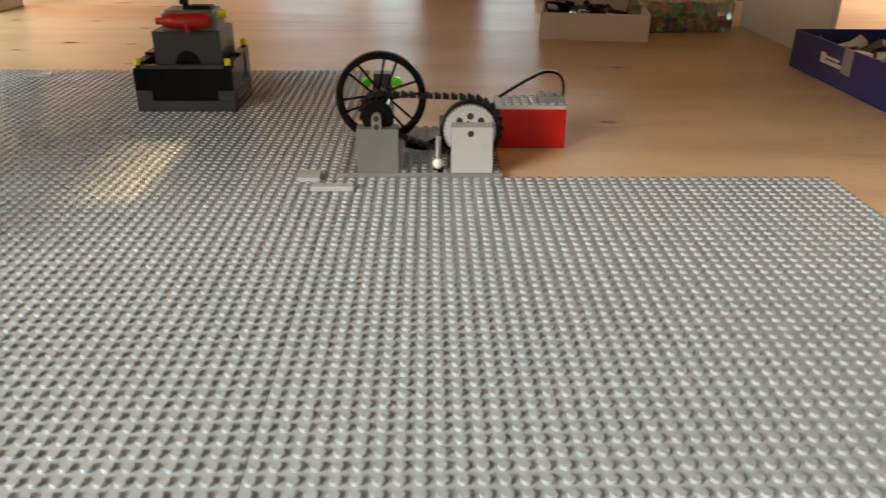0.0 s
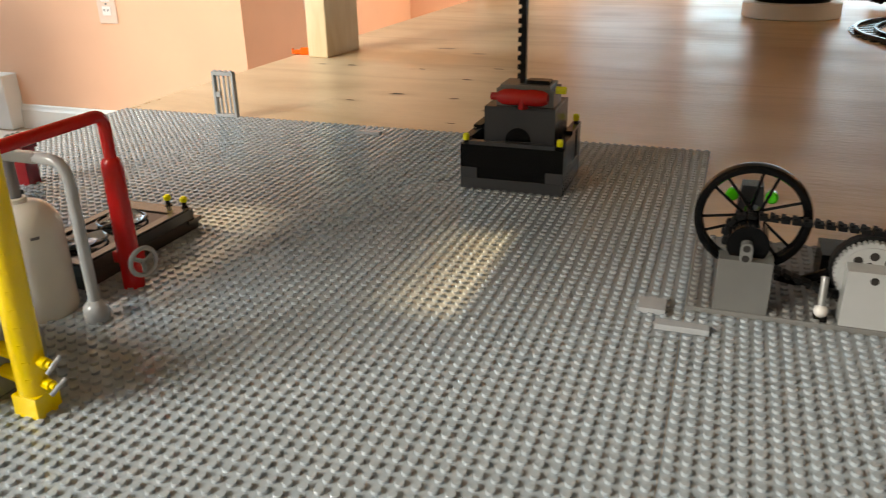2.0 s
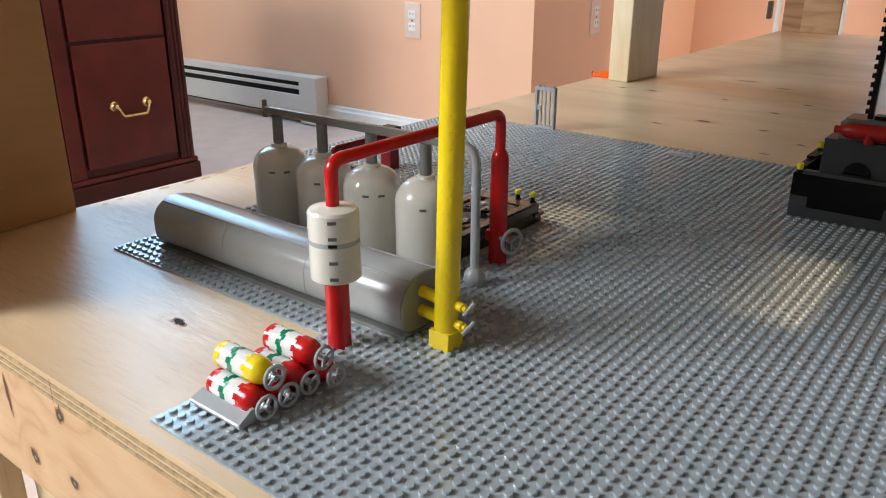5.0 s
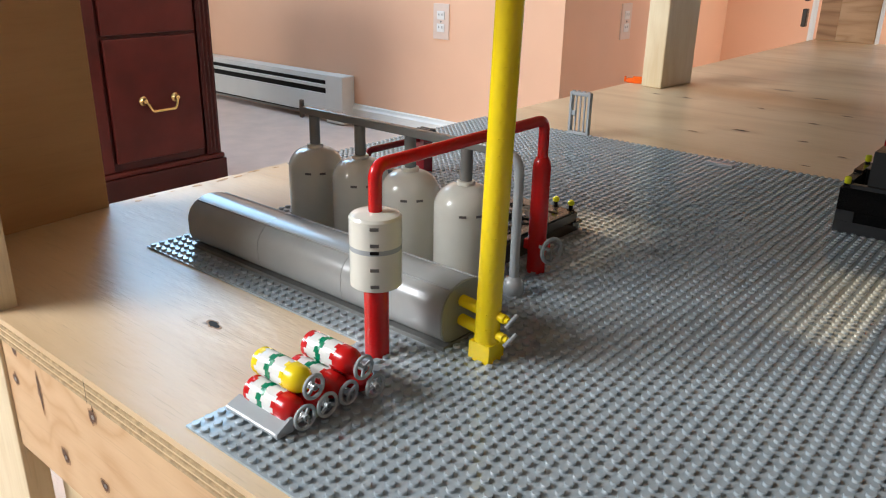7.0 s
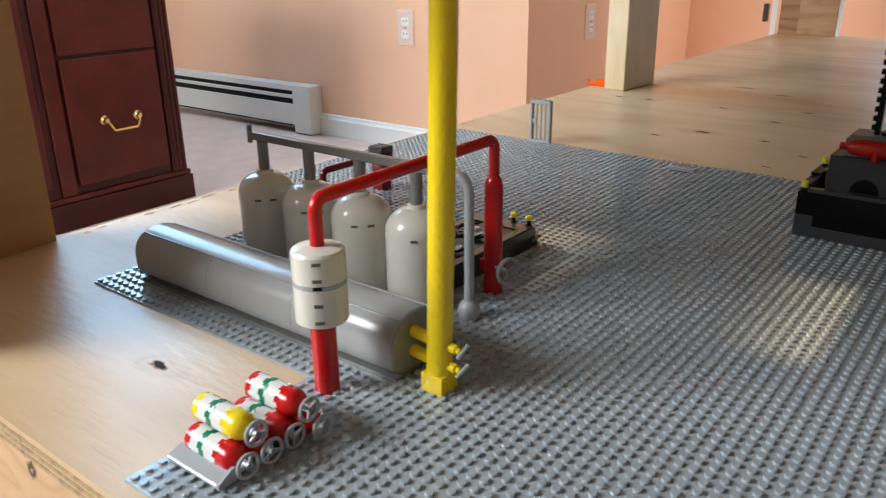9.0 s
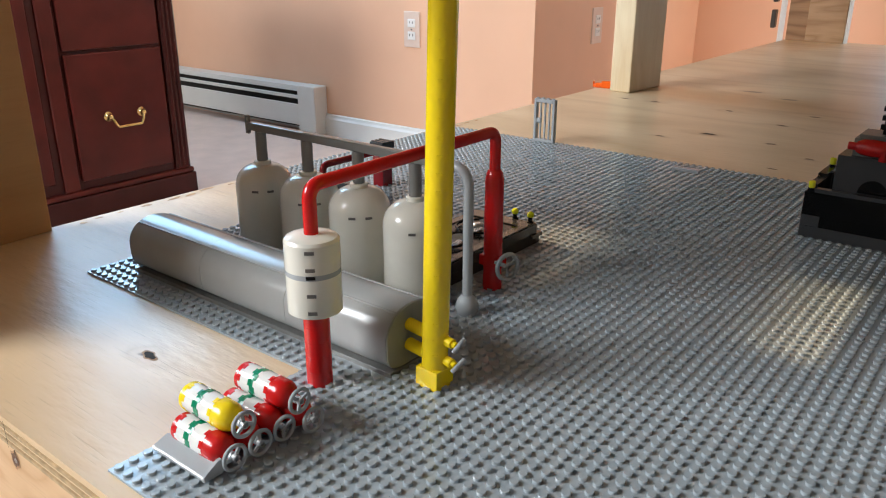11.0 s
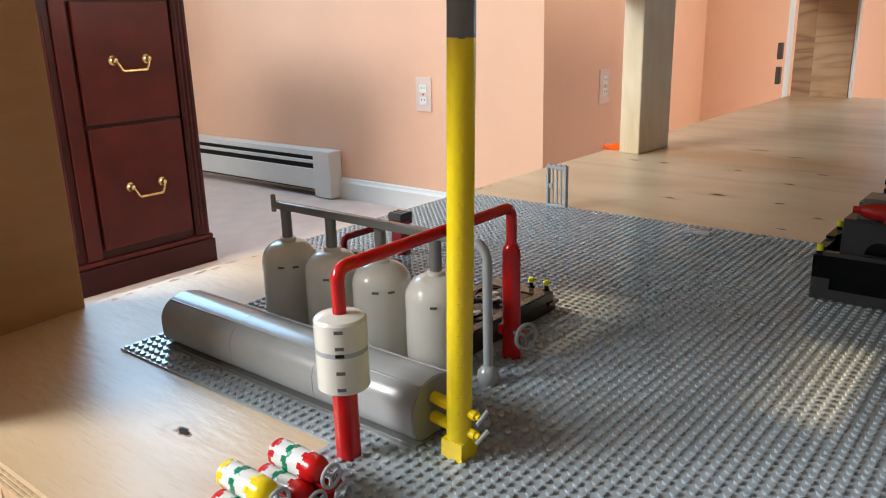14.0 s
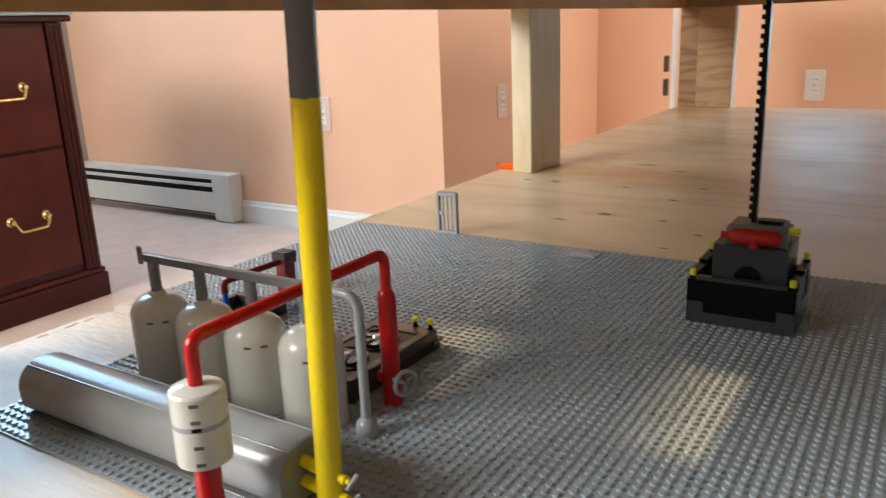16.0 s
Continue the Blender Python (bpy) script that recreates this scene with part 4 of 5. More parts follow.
def drilling_rig():
    ob = thing("drilling_rig", "dark grey drilling rig with a red valve and black mast", "drilling rig")
    part("base_lower", sbox(-27, -15, 24, 34, 0, 0.0112), DBG, ob)
    for a, b in ((-27, -25), (-17, -15)):
        part("base_corner", sbox(a, b, 24, 26, 0.0112, 0.0213), DBG, ob)
    part("base_side", sbox(-27, -25, 26, 34, 0.0112, 0.0213), DBG, ob)
    part("base_side", sbox(-17, -15, 26, 34, 0.0112, 0.0213), DBG, ob)
    part("grille_panel", sbox(-25, -17, 24.05, 25.5, 0.0112, 0.0213), BLACK, ob, "black front panel")
    part("front_panel", sbox(-27, -15, 24.0, 25.2, 0.0213, 0.0425), BLACK, ob, "black front panel")
    part("front_rail", sbox(-26, -16, 24.0, 25.0, 0.0425, 0.0460), DBG, ob)
    for s in (-27, -16):
        part("side_panel", sbox(s, s + 1, 25.2, 29, 0.0213, 0.0480), DBG, ob)
        part("side_post", sbox(s, s + 1, 32, 34, 0.0213, 0.0480), DBG, ob)
        part("side_panel", sbox(s + 0.12, s + 0.88, 29, 32, 0.0213, 0.0470), BLACK, ob)
        part("side_rail", sbox(s, s + 1, 29, 34, 0.0480, 0.0510), BLACK, ob)
    part("rear_panel", sbox(-26, -16, 33, 34, 0.0213, 0.0450), DBG, ob)
    part("housing", sbox(-24.6, -16.4, 25.6, 32.6, 0.0213, 0.0745), DBG, ob)
    part("housing_lid", sbox(-24.6, -16.4, 25.6, 32.6, 0.0745, 0.0760), DBG, ob)
    arch = [(0.0118 * math.cos(a), 0.0084 * math.sin(a)) for a in (math.pi * k / 10 for k in range(11))]
    bm = bmesh.new()
    f = [bm.verts.new((-20.6 * U + x, 25.62 * U - 0.0014, 0.0455 + z * 1.45)) for x, z in arch]
    b = [bm.verts.new((-20.6 * U + x, 25.62 * U + 0.0005, 0.0455 + z * 1.45)) for x, z in arch]
    bm.faces.new(f)
    bm.faces.new(b)
    for i in range(len(f)):
        j = (i + 1) % len(f)
        bm.faces.new((f[i], f[j], b[j], b[i]))
    part("hatch", bm, BLACK, ob, "black arched hatch")
    m = Matrix.Translation((-20.05 * U, 25.3 * U, 0.0860)) @ Matrix.Rotation(math.pi / 2, 4, "Y")
    v = part("red_valve", lathe([(0, -0.0225), (0.0046, -0.0225), (0.0068, -0.018), (0.0074, -0.010), (0.0068, 0.0), (0.0074, 0.010), (0.0068, 0.018), (0.0046, 0.0225), (0, 0.0225)], 20, m), VRED, ob, "deep red valve body", smooth=True)
    part("valve_tee", rod((-20.05 * U, 24.75 * U, 0.0775), (-20.05 * U, 24.75 * U, 0.0870), 0.0028, 12), VRED, v)
    part("valve_neck", rod((-20.05 * U, 25.3 * U, 0.0760), (-20.05 * U, 25.3 * U, 0.0865), 0.0045, 14), VRED, v)
    part("valve_pin", rod((-23.7 * U, 25.3 * U, 0.0860), (-22.9 * U, 25.3 * U, 0.0860), 0.0034, 12), VRED, v)
    part("top_block", sbox(-23.4, -16.8, 26.3, 30.5, 0.0760, 0.0915), MIDG, ob)
    part("top_plate", sbox(-23.0, -17.2, 26.5, 30.3, 0.0915, 0.0950), MIDG, ob)
    part("mast_clamp", sbox(-20.2, -17.5, 27.2, 28.8, 0.0950, 0.0985), BLACK, ob)
    part("side_lever", rod((-16.8 * U, 27.5 * U, 0.0905), (-15.7 * U, 27.5 * U, 0.0905), 0.0034, 12), TYEL, ob, "clear yellow lever")
    mast = bmesh.new()
    x, y = -20.85 * U, 28 * U
    bx(x - 0.0014, x + 0.0034, y - 0.0030, y + 0.0030, 0.0945, DZ + 0.1083, bm=mast)
    z = 0.099
    while z < 0.414:
        bx(x - 0.0040, x - 0.0014, y - 0.0030, y + 0.0030, z, z + 0.0043, bm=mast)
        z += 0.0080
    part("mast", mast, BLACK, ob, "black toothed mast")
    for px, py, pz in ((-26.45, 24.5, 0.0440), (-15.55, 24.5, 0.0440), (-15.5, 33.4, 0.0510), (-26.5, 33.4, 0.0510)):
        pst = part("lamp_post", rod((px * U, py * U, pz), (px * U, py * U, pz + 0.0022), 0.0022, 12), BLACK, ob)
        part("lamp_head", lathe([(0, 0), (0.0026, 0), (0.0029, 0.0008), (0.0029, 0.0052), (0.0024, 0.006), (0, 0.006)], 16, Matrix.Translation((px * U, py * U, pz + 0.0018))), TYEL, pst, "clear yellow lamp", smooth=True)
    return ob


drilling_rig()

# ---- the flywheel machine ----


def flywheel_machine():
    ob = thing("flywheel_machine", "model machine with a black flywheel and chain drive", "machine")
    base = part("base", sbox(0, 16, 0.02, 16, TT, 0.0034), MIDG, ob, "grey base plate")
    stud_field("studs", 0, 16, 0, 16, 0.0034, MIDG, base)
    part("bearing_brick", sbox(2, 6, 0.15, 2, 0.0034, 0.0380), STONE, ob, "grey bearing block")
    part("motor_brick", sbox(11, 15, 0.15, 2, 0.0034, 0.0395), PALE, ob, "pale grey motor block")
    # bearing with its two-hole beam
    bm = bmesh.new()
    pts = [(0.0036 * math.cos(a), 0.0036 * math.sin(a)) for a in (math.pi * k / 10 for k in range(11))]
    outline = [(x, 0.046 + z) for x, z in pts] + [(-x, 0.0395 - z) for x, z in pts]
    f = [bm.verts.new((0.0315 + x, 0.0015, z)) for x, z in outline]
    b = [bm.verts.new((0.0315 + x, 0.0080, z)) for x, z in outline]
    bm.faces.new(f)
    bm.faces.new(b)
    for i in range(len(f)):
        j = (i + 1) % len(f)
        bm.faces.new((f[i], f[j], b[j], b[i]))
    beam = part("bearing_beam", bm, MIDG, ob)
    for z in (0.046, 0.0395):
        part("pin_hole", rod((0.0315, 0.0012, z), (0.0315, 0.006, z), 0.0023, 14), HOLE, beam)
    part("motor_hole", rod((12.85 * U, 0.00112, 0.0345), (12.85 * U, 0.004, 0.0345), 0.0025, 14), HOLE, ob, "dark axle hole")
    A, B = Vector((0.0322, 0, 0.0455)), Vector((0.1030, 0, 0.0322))
    drum = part("drive_drum", rod((A.x, 0.0095, A.z), (A.x, 0.032, A.z), 0.0118, 26, 0.0006), BLACK, ob, "black drive drum", smooth=True)
    part("drum_flange", rod((A.x, 0.0085, A.z), (A.x, 0.0098, A.z), 0.0125, 22), BLACK, drum)
    # driven gear with its teeth and holes
    gear = bmesh.new()
    n, r = 40, 0.0205
    pro = []
    for k in range(n):
        a = 2 * math.pi * k / n
        for da, rr in ((-0.25, r - 0.0014), (-0.12, r), (0.12, r), (0.25, r - 0.0014)):
            t = a + da * 2 * math.pi / n * 1.9
            pro.append((B.x + rr * math.cos(t), B.z + rr * math.sin(t)))
    f = [gear.verts.new((x, 0.0172, z)) for x, z in pro]
    b = [gear.verts.new((x, 0.0215, z)) for x, z in pro]
    gear.faces.new(f)
    gear.faces.new(b)
    for i in range(len(f)):
        j = (i + 1) % len(f)
        gear.faces.new((f[i], f[j], b[j], b[i]))
    g = part("gear", gear, PALE, ob, "pale grey toothed gear")
    part("gear_face", rod((B.x, 0.0163, B.z), (B.x, 0.0173, B.z), 0.0172, 32), PALE, g)
    for k in range(8):
        a = 2 * math.pi * k / 8
        part("gear_hole", rod((B.x + 0.0118 * math.cos(a), 0.0160, B.z + 0.0118 * math.sin(a)), (B.x + 0.0118 * math.cos(a), 0.0168, B.z + 0.0118 * math.sin(a)), 0.0027, 12), HOLE, g)
    for k in range(4):
        a = 2 * math.pi * k / 4 + 0.3
        part("gear_hole", rod((B.x + 0.0065 * math.cos(a), 0.0160, B.z + 0.0065 * math.sin(a)), (B.x + 0.0065 * math.cos(a), 0.0168, B.z + 0.0065 * math.sin(a)), 0.0018, 12), HOLE, g)
    tyre = part("driven_wheel", rod((B.x, 0.0216, B.z), (B.x, 0.0300, B.z), 0.0222, 34, 0.001), RUBBER, ob, "black driven wheel", smooth=True)
    # the chain, link by link round both wheels
    ra, rb, pitch = 0.0134, 0.0240, 0.0064
    d = B - A
    L = math.hypot(d.x, d.z)
    th = math.atan2(d.z, d.x)
    off = math.asin((rb - ra) / L)
    top_n, bot_n = th + math.pi / 2 + off, th - math.pi / 2 - off
    path = []
    for k in range(20):
        a = bot_n - (bot_n + 2 * math.pi - top_n) * k / 19
        path.append((A.x + ra * math.cos(a), A.z + ra * math.sin(a)))
    for k in range(24):
        a = top_n - (top_n - bot_n) * k / 23
        path.append((B.x + rb * math.cos(a), B.z + rb * math.sin(a)))
    path.append(path[0])
    seglen = [math.hypot(q[0] - p[0], q[1] - p[1]) for p, q in zip(path, path[1:])]
    total = sum(seglen)
    count = int(total / pitch)
    shared = None
    for i in range(count):
        s = total * i / count
        for (p, q), sl in zip(zip(path, path[1:]), seglen):
            if s <= sl:
                break
            s -= sl
        x, z = p[0] + (q[0] - p[0]) * s / sl, p[1] + (q[1] - p[1]) * s / sl
        an = math.atan2(q[1] - p[1], q[0] - p[0])
        if shared is None:
            lk = bx(-0.0027, 0.0027, -0.0040, 0.0040, -0.0014, 0.0014, 0.0003)
            bx(-0.0026, -0.0002, -0.0030, 0.0030, 0.0014, 0.0028, bm=lk)
            link = part("chain_link", lk, RUBBER, ob)
            shared = link.data
        else:
            link = new("chain_link", shared)
            link.parent = ob
        link.matrix_local = Matrix.Translation((x, 0.0262, z)) @ Matrix.Rotation(-an, 4, "Y")
    # flywheel
    W = Vector((0.0335, 0.0385, 0.0538))
    mw = Matrix.Translation(W) @ Matrix.Rotation(math.pi / 2, 4, "X")
    wheel = part("flywheel", lathe([(0.0298, -0.0030), (0.0308, -0.0052), (0.0335, -0.0056), (0.0352, -0.0042), (0.0358, 0.0), (0.0352, 0.0042), (0.0335, 0.0056), (0.0308, 0.0052), (0.0298, 0.0030), (0.0298, -0.0030)], 56, mw), BLACK, ob, "black spoked flywheel", smooth=True)
    part("hub", lathe([(0, -0.006), (0.0065, -0.006), (0.0065, 0.006), (0, 0.006)], 20, mw), BLACK, wheel)
    for k in range(6):
        for s in (-1, 1):
            a0 = 2 * math.pi * k / 6 + 0.25
            a1 = a0 + s * 0.16
            p = W + Vector((0.006 * math.cos(a0 + s * 0.5), 0.0015 * s, 0.006 * math.sin(a0 + s * 0.5)))
            q = W + Vector((0.0315 * math.cos(a1), 0, 0.0315 * math.sin(a1)))
            part("spoke", rod(p, q, 0.0010, 8, 0.0001), BLACK, wheel)
    part("axle", rod((W.x, 0.02, W.z), (W.x, 0.064, W.z), 0.0022, 10), BLACK, ob)
    # rear tower with its green lamps
    part("rear_tower", sbox(3, 5.2, 8, 10, 0.0034, 0.0460), DBG, ob)
    bm = bmesh.new()
    lo = [(3.0, 8), (5.2, 8), (5.2, 10), (3.0, 10)]
    hi = [(3.25, 8.3), (4.95, 8.3), (4.95, 10), (3.25, 10)]
    va = [bm.verts.new((x * U, y * U, 0.0460)) for x, y in lo]
    vb = [bm.verts.new((x * U, y * U, 0.0655)) for x, y in hi]
    bm.faces.new(va)
    bm.faces.new(vb)
    for i in range(4):
        bm.faces.new((va[i], va[(i + 1) % 4], vb[(i + 1) % 4], vb[i]))
    part("tower_slope", bm, DBG, ob)
    for x, s in ((2.55, -1), (5.65, 1)):
        part("green_lamp", lathe([(0, -0.004), (0.0036, -0.004), (0.0042, -0.001), (0.0042, 0.003), (0.003, 0.0045), (0, 0.0045)], 16, Matrix.Translation((x * U, 8.4 * U, 0.0590)) @ Matrix.Rotation(math.pi / 2, 4, "X")), LIME, ob, "bright green lamp", smooth=True)
    part("switch_lever", rod((9.75 * U, 0.7 * U, 0.0120), (9.8 * U, 1.7 * U, 0.0290), 0.0023, 12), MIDG, ob, "grey switch lever", smooth=True)
    part("lever_ball", lathe([(0, -0.0042), (0.0022, -0.0036), (0.0036, -0.0022), (0.0042, 0), (0.0036, 0.0022), (0.0022, 0.0036), (0, 0.0042)], 16, Matrix.Translation((9.75 * U, 0.65 * U, 0.0098))), WHITE, ob, smooth=True)
    part("lever_foot", sbox(9.3, 10.3, 0.3, 1.3, 0.0016, 0.0056), BLACK, ob)
    part("crank_arm", tube([(6.6 * U, 4.5 * U, 0.016), (8.4 * U, 5 * U, 0.012), (10.4 * U, 5.2 * U, 0.020)], 0.0032, 10, 0.004), BLACK, ob, smooth=True)
    part("rear_motor", sbox(10, 14, 7, 11, 0.0016, 0.0260), BLACK, ob)
    return ob


flywheel_machine()


def battery_box():
    ob = thing("battery_box", "red battery box with a grey studded top", "battery box")
    part("case", sbox(16.0, 23.6, 10.1, 14.1, TT, 0.0325, bevel=0.0005), RED, ob)
    top = part("lid", sbox(16.0, 23.6, 10.1, 14.1, 0.0325, 0.0360), PALE, ob, "pale grey studded lid")
    bm = bmesh.new()
    for i in range(8):
        for j in range(4):
            stud(bm, (16.4 + i * 0.95) * U, (10.6 + j) * U, 0.0360)
    part("studs", bm, PALE, top)
    part("plug", sbox(20.6, 23.4, 10.7, 12.7, 0.0362, 0.0425), MIDG, ob, "grey cable plug")
    bm = bmesh.new()
    for i in range(3):
        for j in range(2):
            stud(bm, (21.0 + i * 0.98) * U, (11.2 + j) * U, 0.0425)
    part("plug_studs", bm, MIDG, ob)
    bm = tube([(16.4 * U, 11.6 * U, 0.0405), (19 * U, 11.6 * U, 0.0535), (21.2 * U, 11.6 * U, 0.0628), (22.8 * U, 11.6 * U, 0.061), (23.35 * U, 11.6 * U, 0.0520), (23.3 * U, 11.7 * U, 0.0405)], 0.0012, 10, 0.006, flat=2.4)
    part("cable", bm, BLACK, ob, "black flat cable", smooth=True)
    return ob


battery_box()

# ---- the desk ----


def desk():
    ob = thing("desk_pedestal", "dark mahogany desk pedestal with brass handles", "desk")
    xf, y0, y1, z0, z1 = -2.012, 0.08, 0.745, FLOOR, 0.334
    part("carcass", bx(xf - 0.5, xf, y0 + 0.01, y1 - 0.002, z0 + 0.080, z1, 0.001), MAHOGD, ob)
    part("plinth", bx(xf - 0.5, xf + 0.016, y0, y1 + 0.010, z0, z0 + 0.070, 0.002), MAHOGD, ob)
    part("plinth_moulding", bx(xf - 0.5, xf + 0.012, y0 + 0.002, y1 + 0.008, z0 + 0.0702, z0 + 0.086, 0.006, 3), MAHOG, ob)
    part("top", bx(xf - 0.52, xf + 0.022, y0 - 0.02, y1 + 0.02, z1 + 0.0005, z1 + 0.0165, 0.005, 2), MAHOGD, ob)
    part("glass_top", bx(xf - 0.52, xf + 0.026, y0 - 0.02, y1 + 0.024, z1 + 0.017, z1 + 0.0225, 0.001), GLASSTOP, ob, "glass sheet on the desk top")
    for a, b in ((0.020, 0.324), (-0.311, 0.011)):
        dr = part("drawer", bx(xf + 0.0005, xf + 0.012, 0.421, 0.688, a, b, 0.003, 2), MAHOG, ob)
        zc = a + 0.158
        for y in (0.512, 0.607):
            part("rosette", lathe([(0, 0), (0.012, 0), (0.0125, 0.002), (0.009, 0.005), (0.0055, 0.012), (0.006, 0.016), (0.003, 0.018), (0, 0.018)], 18, Matrix.Translation((xf + 0.012, y, zc)) @ Matrix.Rotation(math.pi / 2, 4, "Y")), CHROME, dr, "brass rosette", smooth=True)
        part("bail_handle", tube([(xf + 0.025, 0.512, zc), (xf + 0.032, 0.517, zc - 0.010), (xf + 0.034, 0.526, zc - 0.027), (xf + 0.034, 0.593, zc - 0.027), (xf + 0.032, 0.602, zc - 0.010), (xf + 0.025, 0.607, zc)], 0.0036, 10, 0.005), CHROME, dr, "brass bail handle", smooth=True)
    # fluted pilaster and framed side panel
    pil = part("pilaster", bx(xf + 0.0005, xf + 0.010, 0.697, 0.742, z0 + 0.087, z1 - 0.001, 0.002), MAHOGD, ob)
    for k in range(3):
        y = 0.7065 + k * 0.013
        part("flute_bead", rod((xf + 0.0100, y, z0 + 0.092), (xf + 0.0100, y, z1 - 0.01), 0.0042, 10), MAHOGD, pil, smooth=True)
    part("stile", bx(xf + 0.0005, xf + 0.008, 0.372, 0.412, z0 + 0.087, z1 - 0.001, 0.002), MAHOG, ob)
    part("door_panel", bx(xf + 0.0005, xf + 0.006, 0.14, 0.352, z0 + 0.115, z1 - 0.04, 0.004, 2), MAHOG, ob)
    return ob


desk()

# ---- boxes and models at the far side of the table ----


def open_box(name, label, x0, x1, y0, y1, h, mat, wall=0.002, turn=0.0):
    ob = thing(name, label, "box", m=pose((x0 + x1) / 2, (y0 + y1) / 2, TT, 0, 0, turn))
    w, d = (x1 - x0) / 2, (y1 - y0) / 2
    part("bottom", bx(-w, w, -d, d, 0, wall), mat, ob)
    part("front_side", bx(-w, w, -d, -d + wall, wall, h, 0.0004), mat, ob)
    part("back_side", bx(-w, w, d - wall, d, wall, h, 0.0004), mat, ob)
    part("left_side", bx(-w, -w + wall, -d + wall, d - wall, wall, h, 0.0004), mat, ob)
    part("right_side", bx(w - wall, w, -d + wall, d - wall, wall, h, 0.0004), mat, ob)
    return ob


def heap(name, label, x0, x1, y0, y1, z0, z1, mats, count, size, seed):
    """A heap of loose toy bricks filling a box."""
    rnd = random.Random(seed)
    bm = bmesh.new()
    for k in range(count):
        w, d, h = size * rnd.uniform(0.6, 2.2), size * rnd.uniform(0.5, 1.2), size * rnd.uniform(0.3, 0.8)
        m = Matrix.Translation((rnd.uniform(x0, x1), rnd.uniform(y0, y1), rnd.uniform(z0, z1))) @ Euler((rnd.uniform(-0.7, 0.7), rnd.uniform(-0.7, 0.7), rnd.uniform(0, 6.3))).to_matrix().to_4x4() @ Matrix.Diagonal((w, d, h, 1))
        r = bmesh.ops.create_cube(bm, size=1, matrix=m)
        mi = rnd.randrange(len(mats))
        for f in {f for v in r["verts"] for f in v.link_faces}:
            f.material_index = mi
    ob = part(name, bm, mats)
    return tagged(ob, label, "toy bricks", kind="stuff")


open_box("card_box", "shallow white card box full of dark bricks", 0.258, 0.418, 0.607, 0.897, 0.039, CARD, turn=-9)
heap("loose_bricks", "dark loose toy bricks in the white box", 0.285, 0.388, 0.645, 0.86, 0.006, 0.017, [BLACK, BLACK, BROWN, BLACK, DBG, BLACK], 150, 0.014, 4)
for x, y, mt in ((0.275, 0.76, WHITE), (0.315, 0.70, SILVER), (0.352, 0.66, WHITE)):
    q = part("white_brick", bx(-0.008, 0.008, -0.004, 0.004, -0.003, 0.003, 0.0004), mt)
    q.matrix_world = pose(x, y, 0.027, 15, 10, 30)
    tagged(q, "pale toy brick on the dark heap", "toy brick")

blue_box = open_box("blue_box", "dark blue card box holding grey bricks", 0.536, 0.80, 0.17, 0.435, 0.046, NAVY, 0.0025)
for y, z, w, h in ((0.048, 0.027, 0.006, 0.012), (0.026, 0.029, 0.016, 0.003), (0.026, 0.0235, 0.022, 0.0045)):
    part("print_bar", bx(-0.1325, -0.1319, y - w, y + w, z - h / 2, z + h / 2), TRIM, blue_box, "white printed bar")
part("tape", bx(-0.1327, -0.1318, -0.018, 0.002, 0.018, 0.0465), TAPE, blue_box, "grey tape strip")
heap("loose_bricks", "grey and white loose bricks in the blue box", 0.55, 0.785, 0.185, 0.42, 0.008, 0.034, [MIDG, PALE, BROWN, DBG, WHITE], 190, 0.016, 7)

bag = bx(0.408, 0.548, 0.675, 0.80, TT, 0.046, 0.008, 3)
bmesh.ops.subdivide_edges(bag, edges=list(bag.edges), cuts=3, use_grid_fill=True)
for v in bag.verts:
    k = noise.noise(v.co * 40) * 0.006
    v.co.x += k
    v.co.y += noise.noise(v.co * 33 + Vector((5, 1, 2))) * 0.006
    v.co.z = max(TT, v.co.z + (k if v.co.z > 0.02 else 0))
bo = part("plastic_bag", bag, BAG, smooth=True)
tagged(bo, "clear plastic bag of coloured toy bricks", "bag")
heap("loose_bricks", "green and orange loose bricks in the bag", 0.425, 0.53, 0.70, 0.785, 0.006, 0.032, [LIME, GREEN, ORANGE, BROWN, WHITE, YEL], 60, 0.016, 9)

white_board = part("white_board", bx(0.588, 0.596, 0.452, 0.755, TT, DZ - 0.0005, 0.0008), TRIM)
tagged(white_board, "white board standing on the table", "panel")

pot = thing("round_pot", "black round pot on a white base ring", "pot", m=pose(0.132, 1.685, TT))
part("base_ring", lathe([(0, 0), (0.110, 0), (0.113, 0.002), (0.113, 0.034), (0.108, 0.037), (0.09, 0.037), (0, 0.036)], 48), TRIM, pot, "white base ring", smooth=True)
part("pot_wall", lathe([(0, 0.037), (0.086, 0.037), (0.09, 0.045), (0.094, 0.16), (0.09, 0.16), (0.085, 0.06), (0, 0.055)], 48), BLACK, pot, smooth=True)


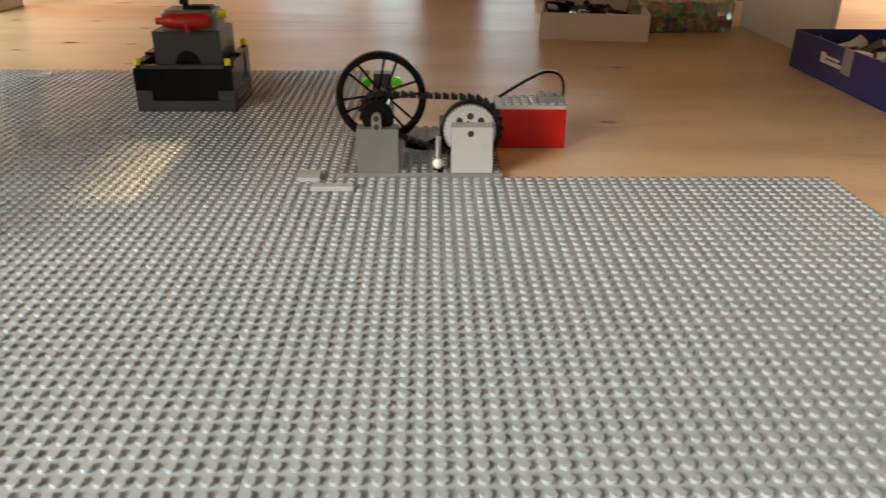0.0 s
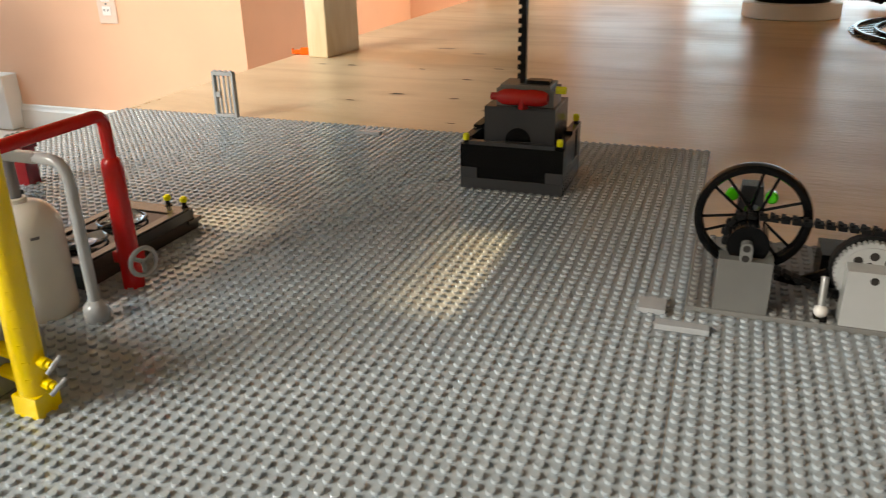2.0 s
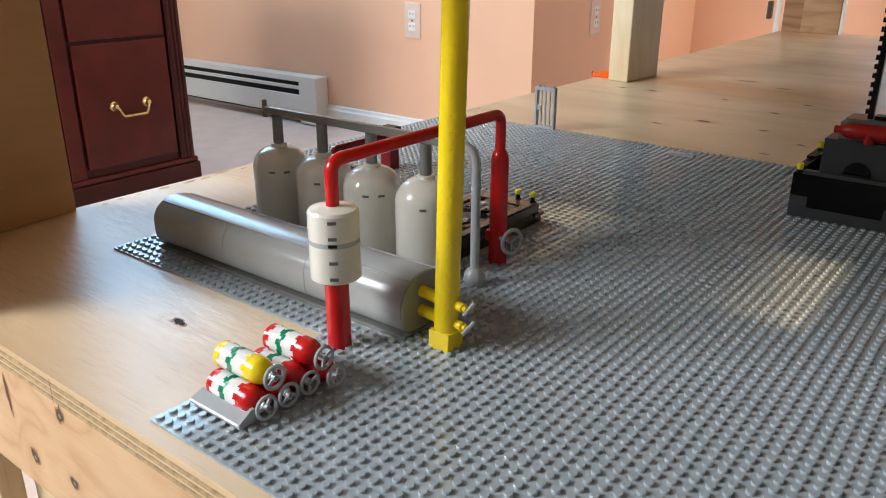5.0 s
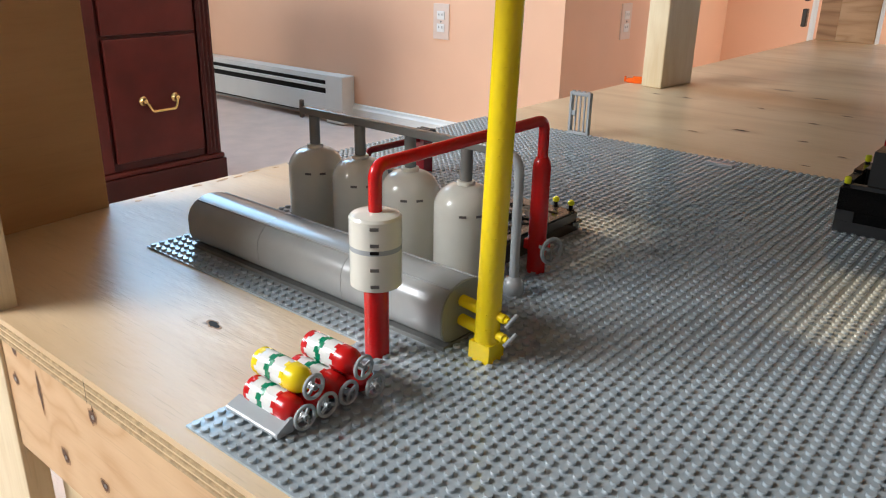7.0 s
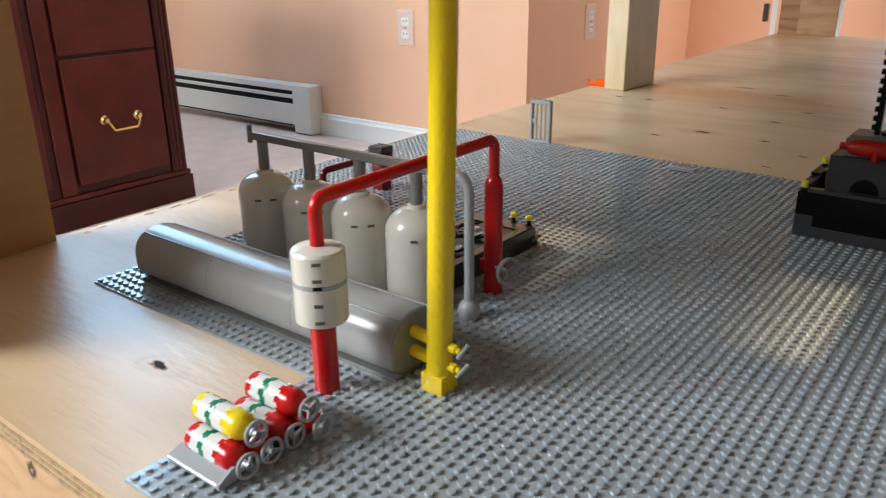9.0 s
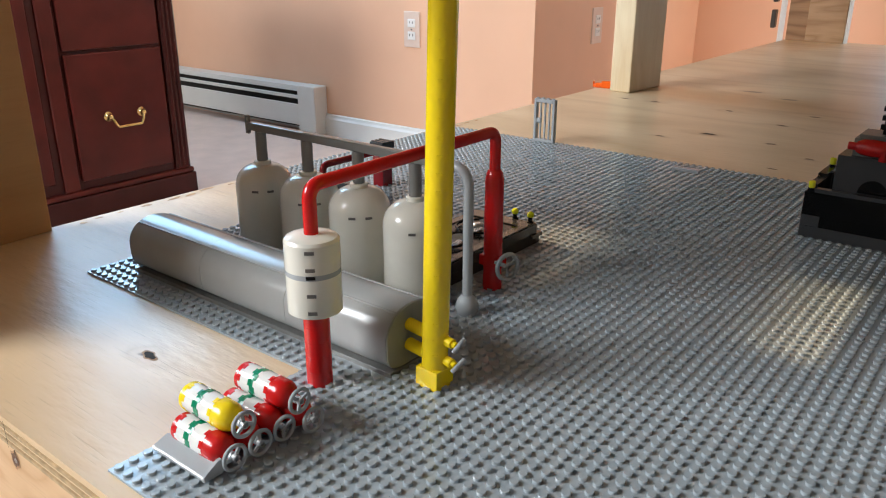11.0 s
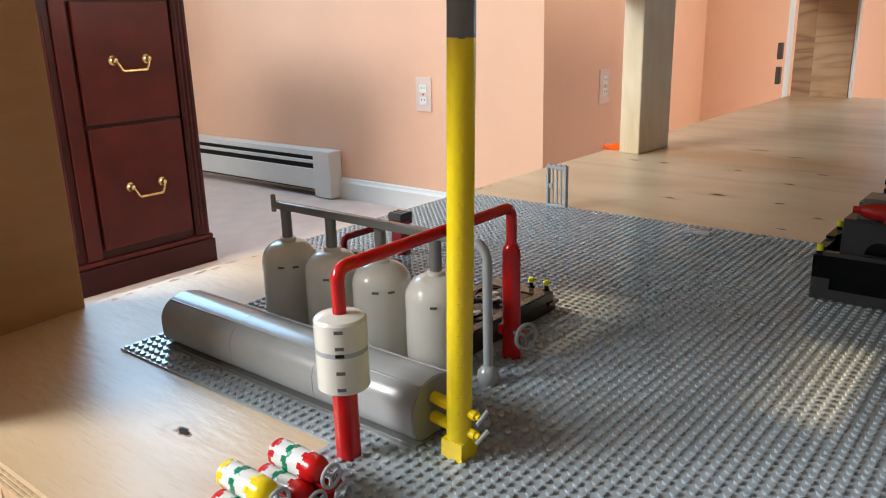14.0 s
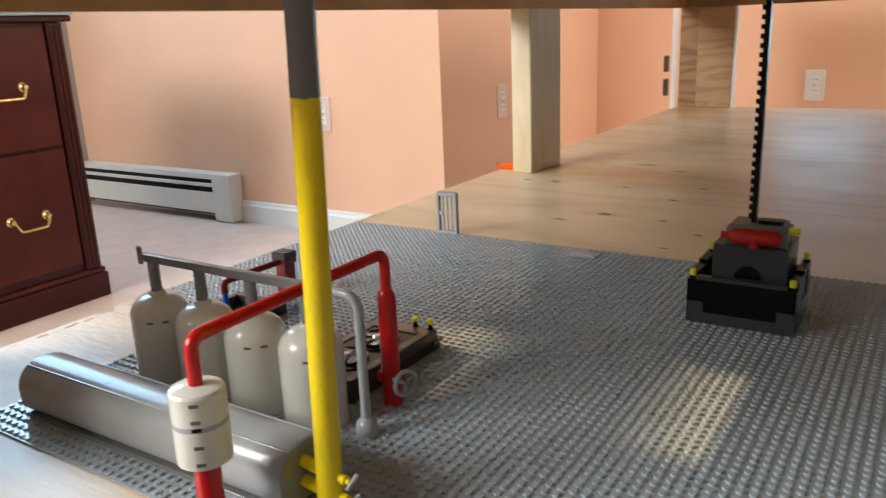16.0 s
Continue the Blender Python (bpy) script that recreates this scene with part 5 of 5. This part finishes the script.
def track_ring():
    ob = thing("train_track", "dark grey circular toy train track", "train track", m=pose(0.58, 1.40, TT))
    for r in (0.295, 0.333):
        part("rail", lathe([(r - 0.003, 0.003), (r + 0.003, 0.003), (r + 0.003, 0.0095), (r - 0.003, 0.0095), (r - 0.003, 0.003)], 72), DBG, ob)
    shared = None
    for k in range(64):
        if shared is None:
            t = part("sleeper", bx(0.283, 0.345, -0.0075, 0.0075, 0, 0.0032), DBG, ob)
            shared = t.data
        else:
            t = new("sleeper", shared)
            t.parent = ob
        t.matrix_local = Matrix.Rotation(2 * math.pi * k / 64, 4, "Z")
    return ob


track_ring()


def engine_car(label, cx, cy, turn, L, W, H, mat, cab):
    ob = thing("toy_train_car", label, "toy train", "toy train cars", pose(cx, cy, 0.0082, 0, 0, turn))
    part("chassis", bx(-L / 2, L / 2, -W * 0.4, W * 0.4, 0.006, 0.012, 0.001), BLACK, ob)
    part("body", bx(-L / 2 + 0.004, L / 2 - 0.004, -W / 2, W / 2, 0.012, H, 0.003, 2), mat, ob)
    part("roof", bx(-L / 2 + 0.006, L * 0.05, -W / 2 + 0.002, W / 2 - 0.002, H, H + 0.012, 0.003, 2), cab, ob)
    for i in (-0.35, -0.15, 0.15, 0.35):
        for s in (-1, 1):
            part("wheel", rod((i * L, s * 0.0155, 0.0068), (i * L, s * 0.0195, 0.0068), 0.0068, 18), BLACK, ob)
    return ob


engine_car("dark blue toy engine on the track", 0.345, 1.195, 118, 0.10, 0.045, 0.042, NAVY, BLACK)
engine_car("grey and blue toy wagon on the track", 0.47, 1.69, 22, 0.13, 0.045, 0.030, DBG, NAVY)
engine_car("red toy engine behind the track", 0.41, 1.93, 8, 0.16, 0.05, 0.040, RED, GREEN)
yb = part("yellow_brick", bx(0.362, 0.388, 1.718, 1.734, TT, TT + 0.012, 0.0006), YEL)
tagged(yb, "yellow toy brick lying by the track", "toy brick")
case = thing("black_case", "black plastic case standing on the table", "case")
part("body", bx(0.54, 0.83, 1.20, 1.33, TT, 0.15, 0.008, 2), BLACK, case)
part("lid", bx(0.537, 0.833, 1.197, 1.333, 0.151, 0.17, 0.006, 2), BLACK, case)
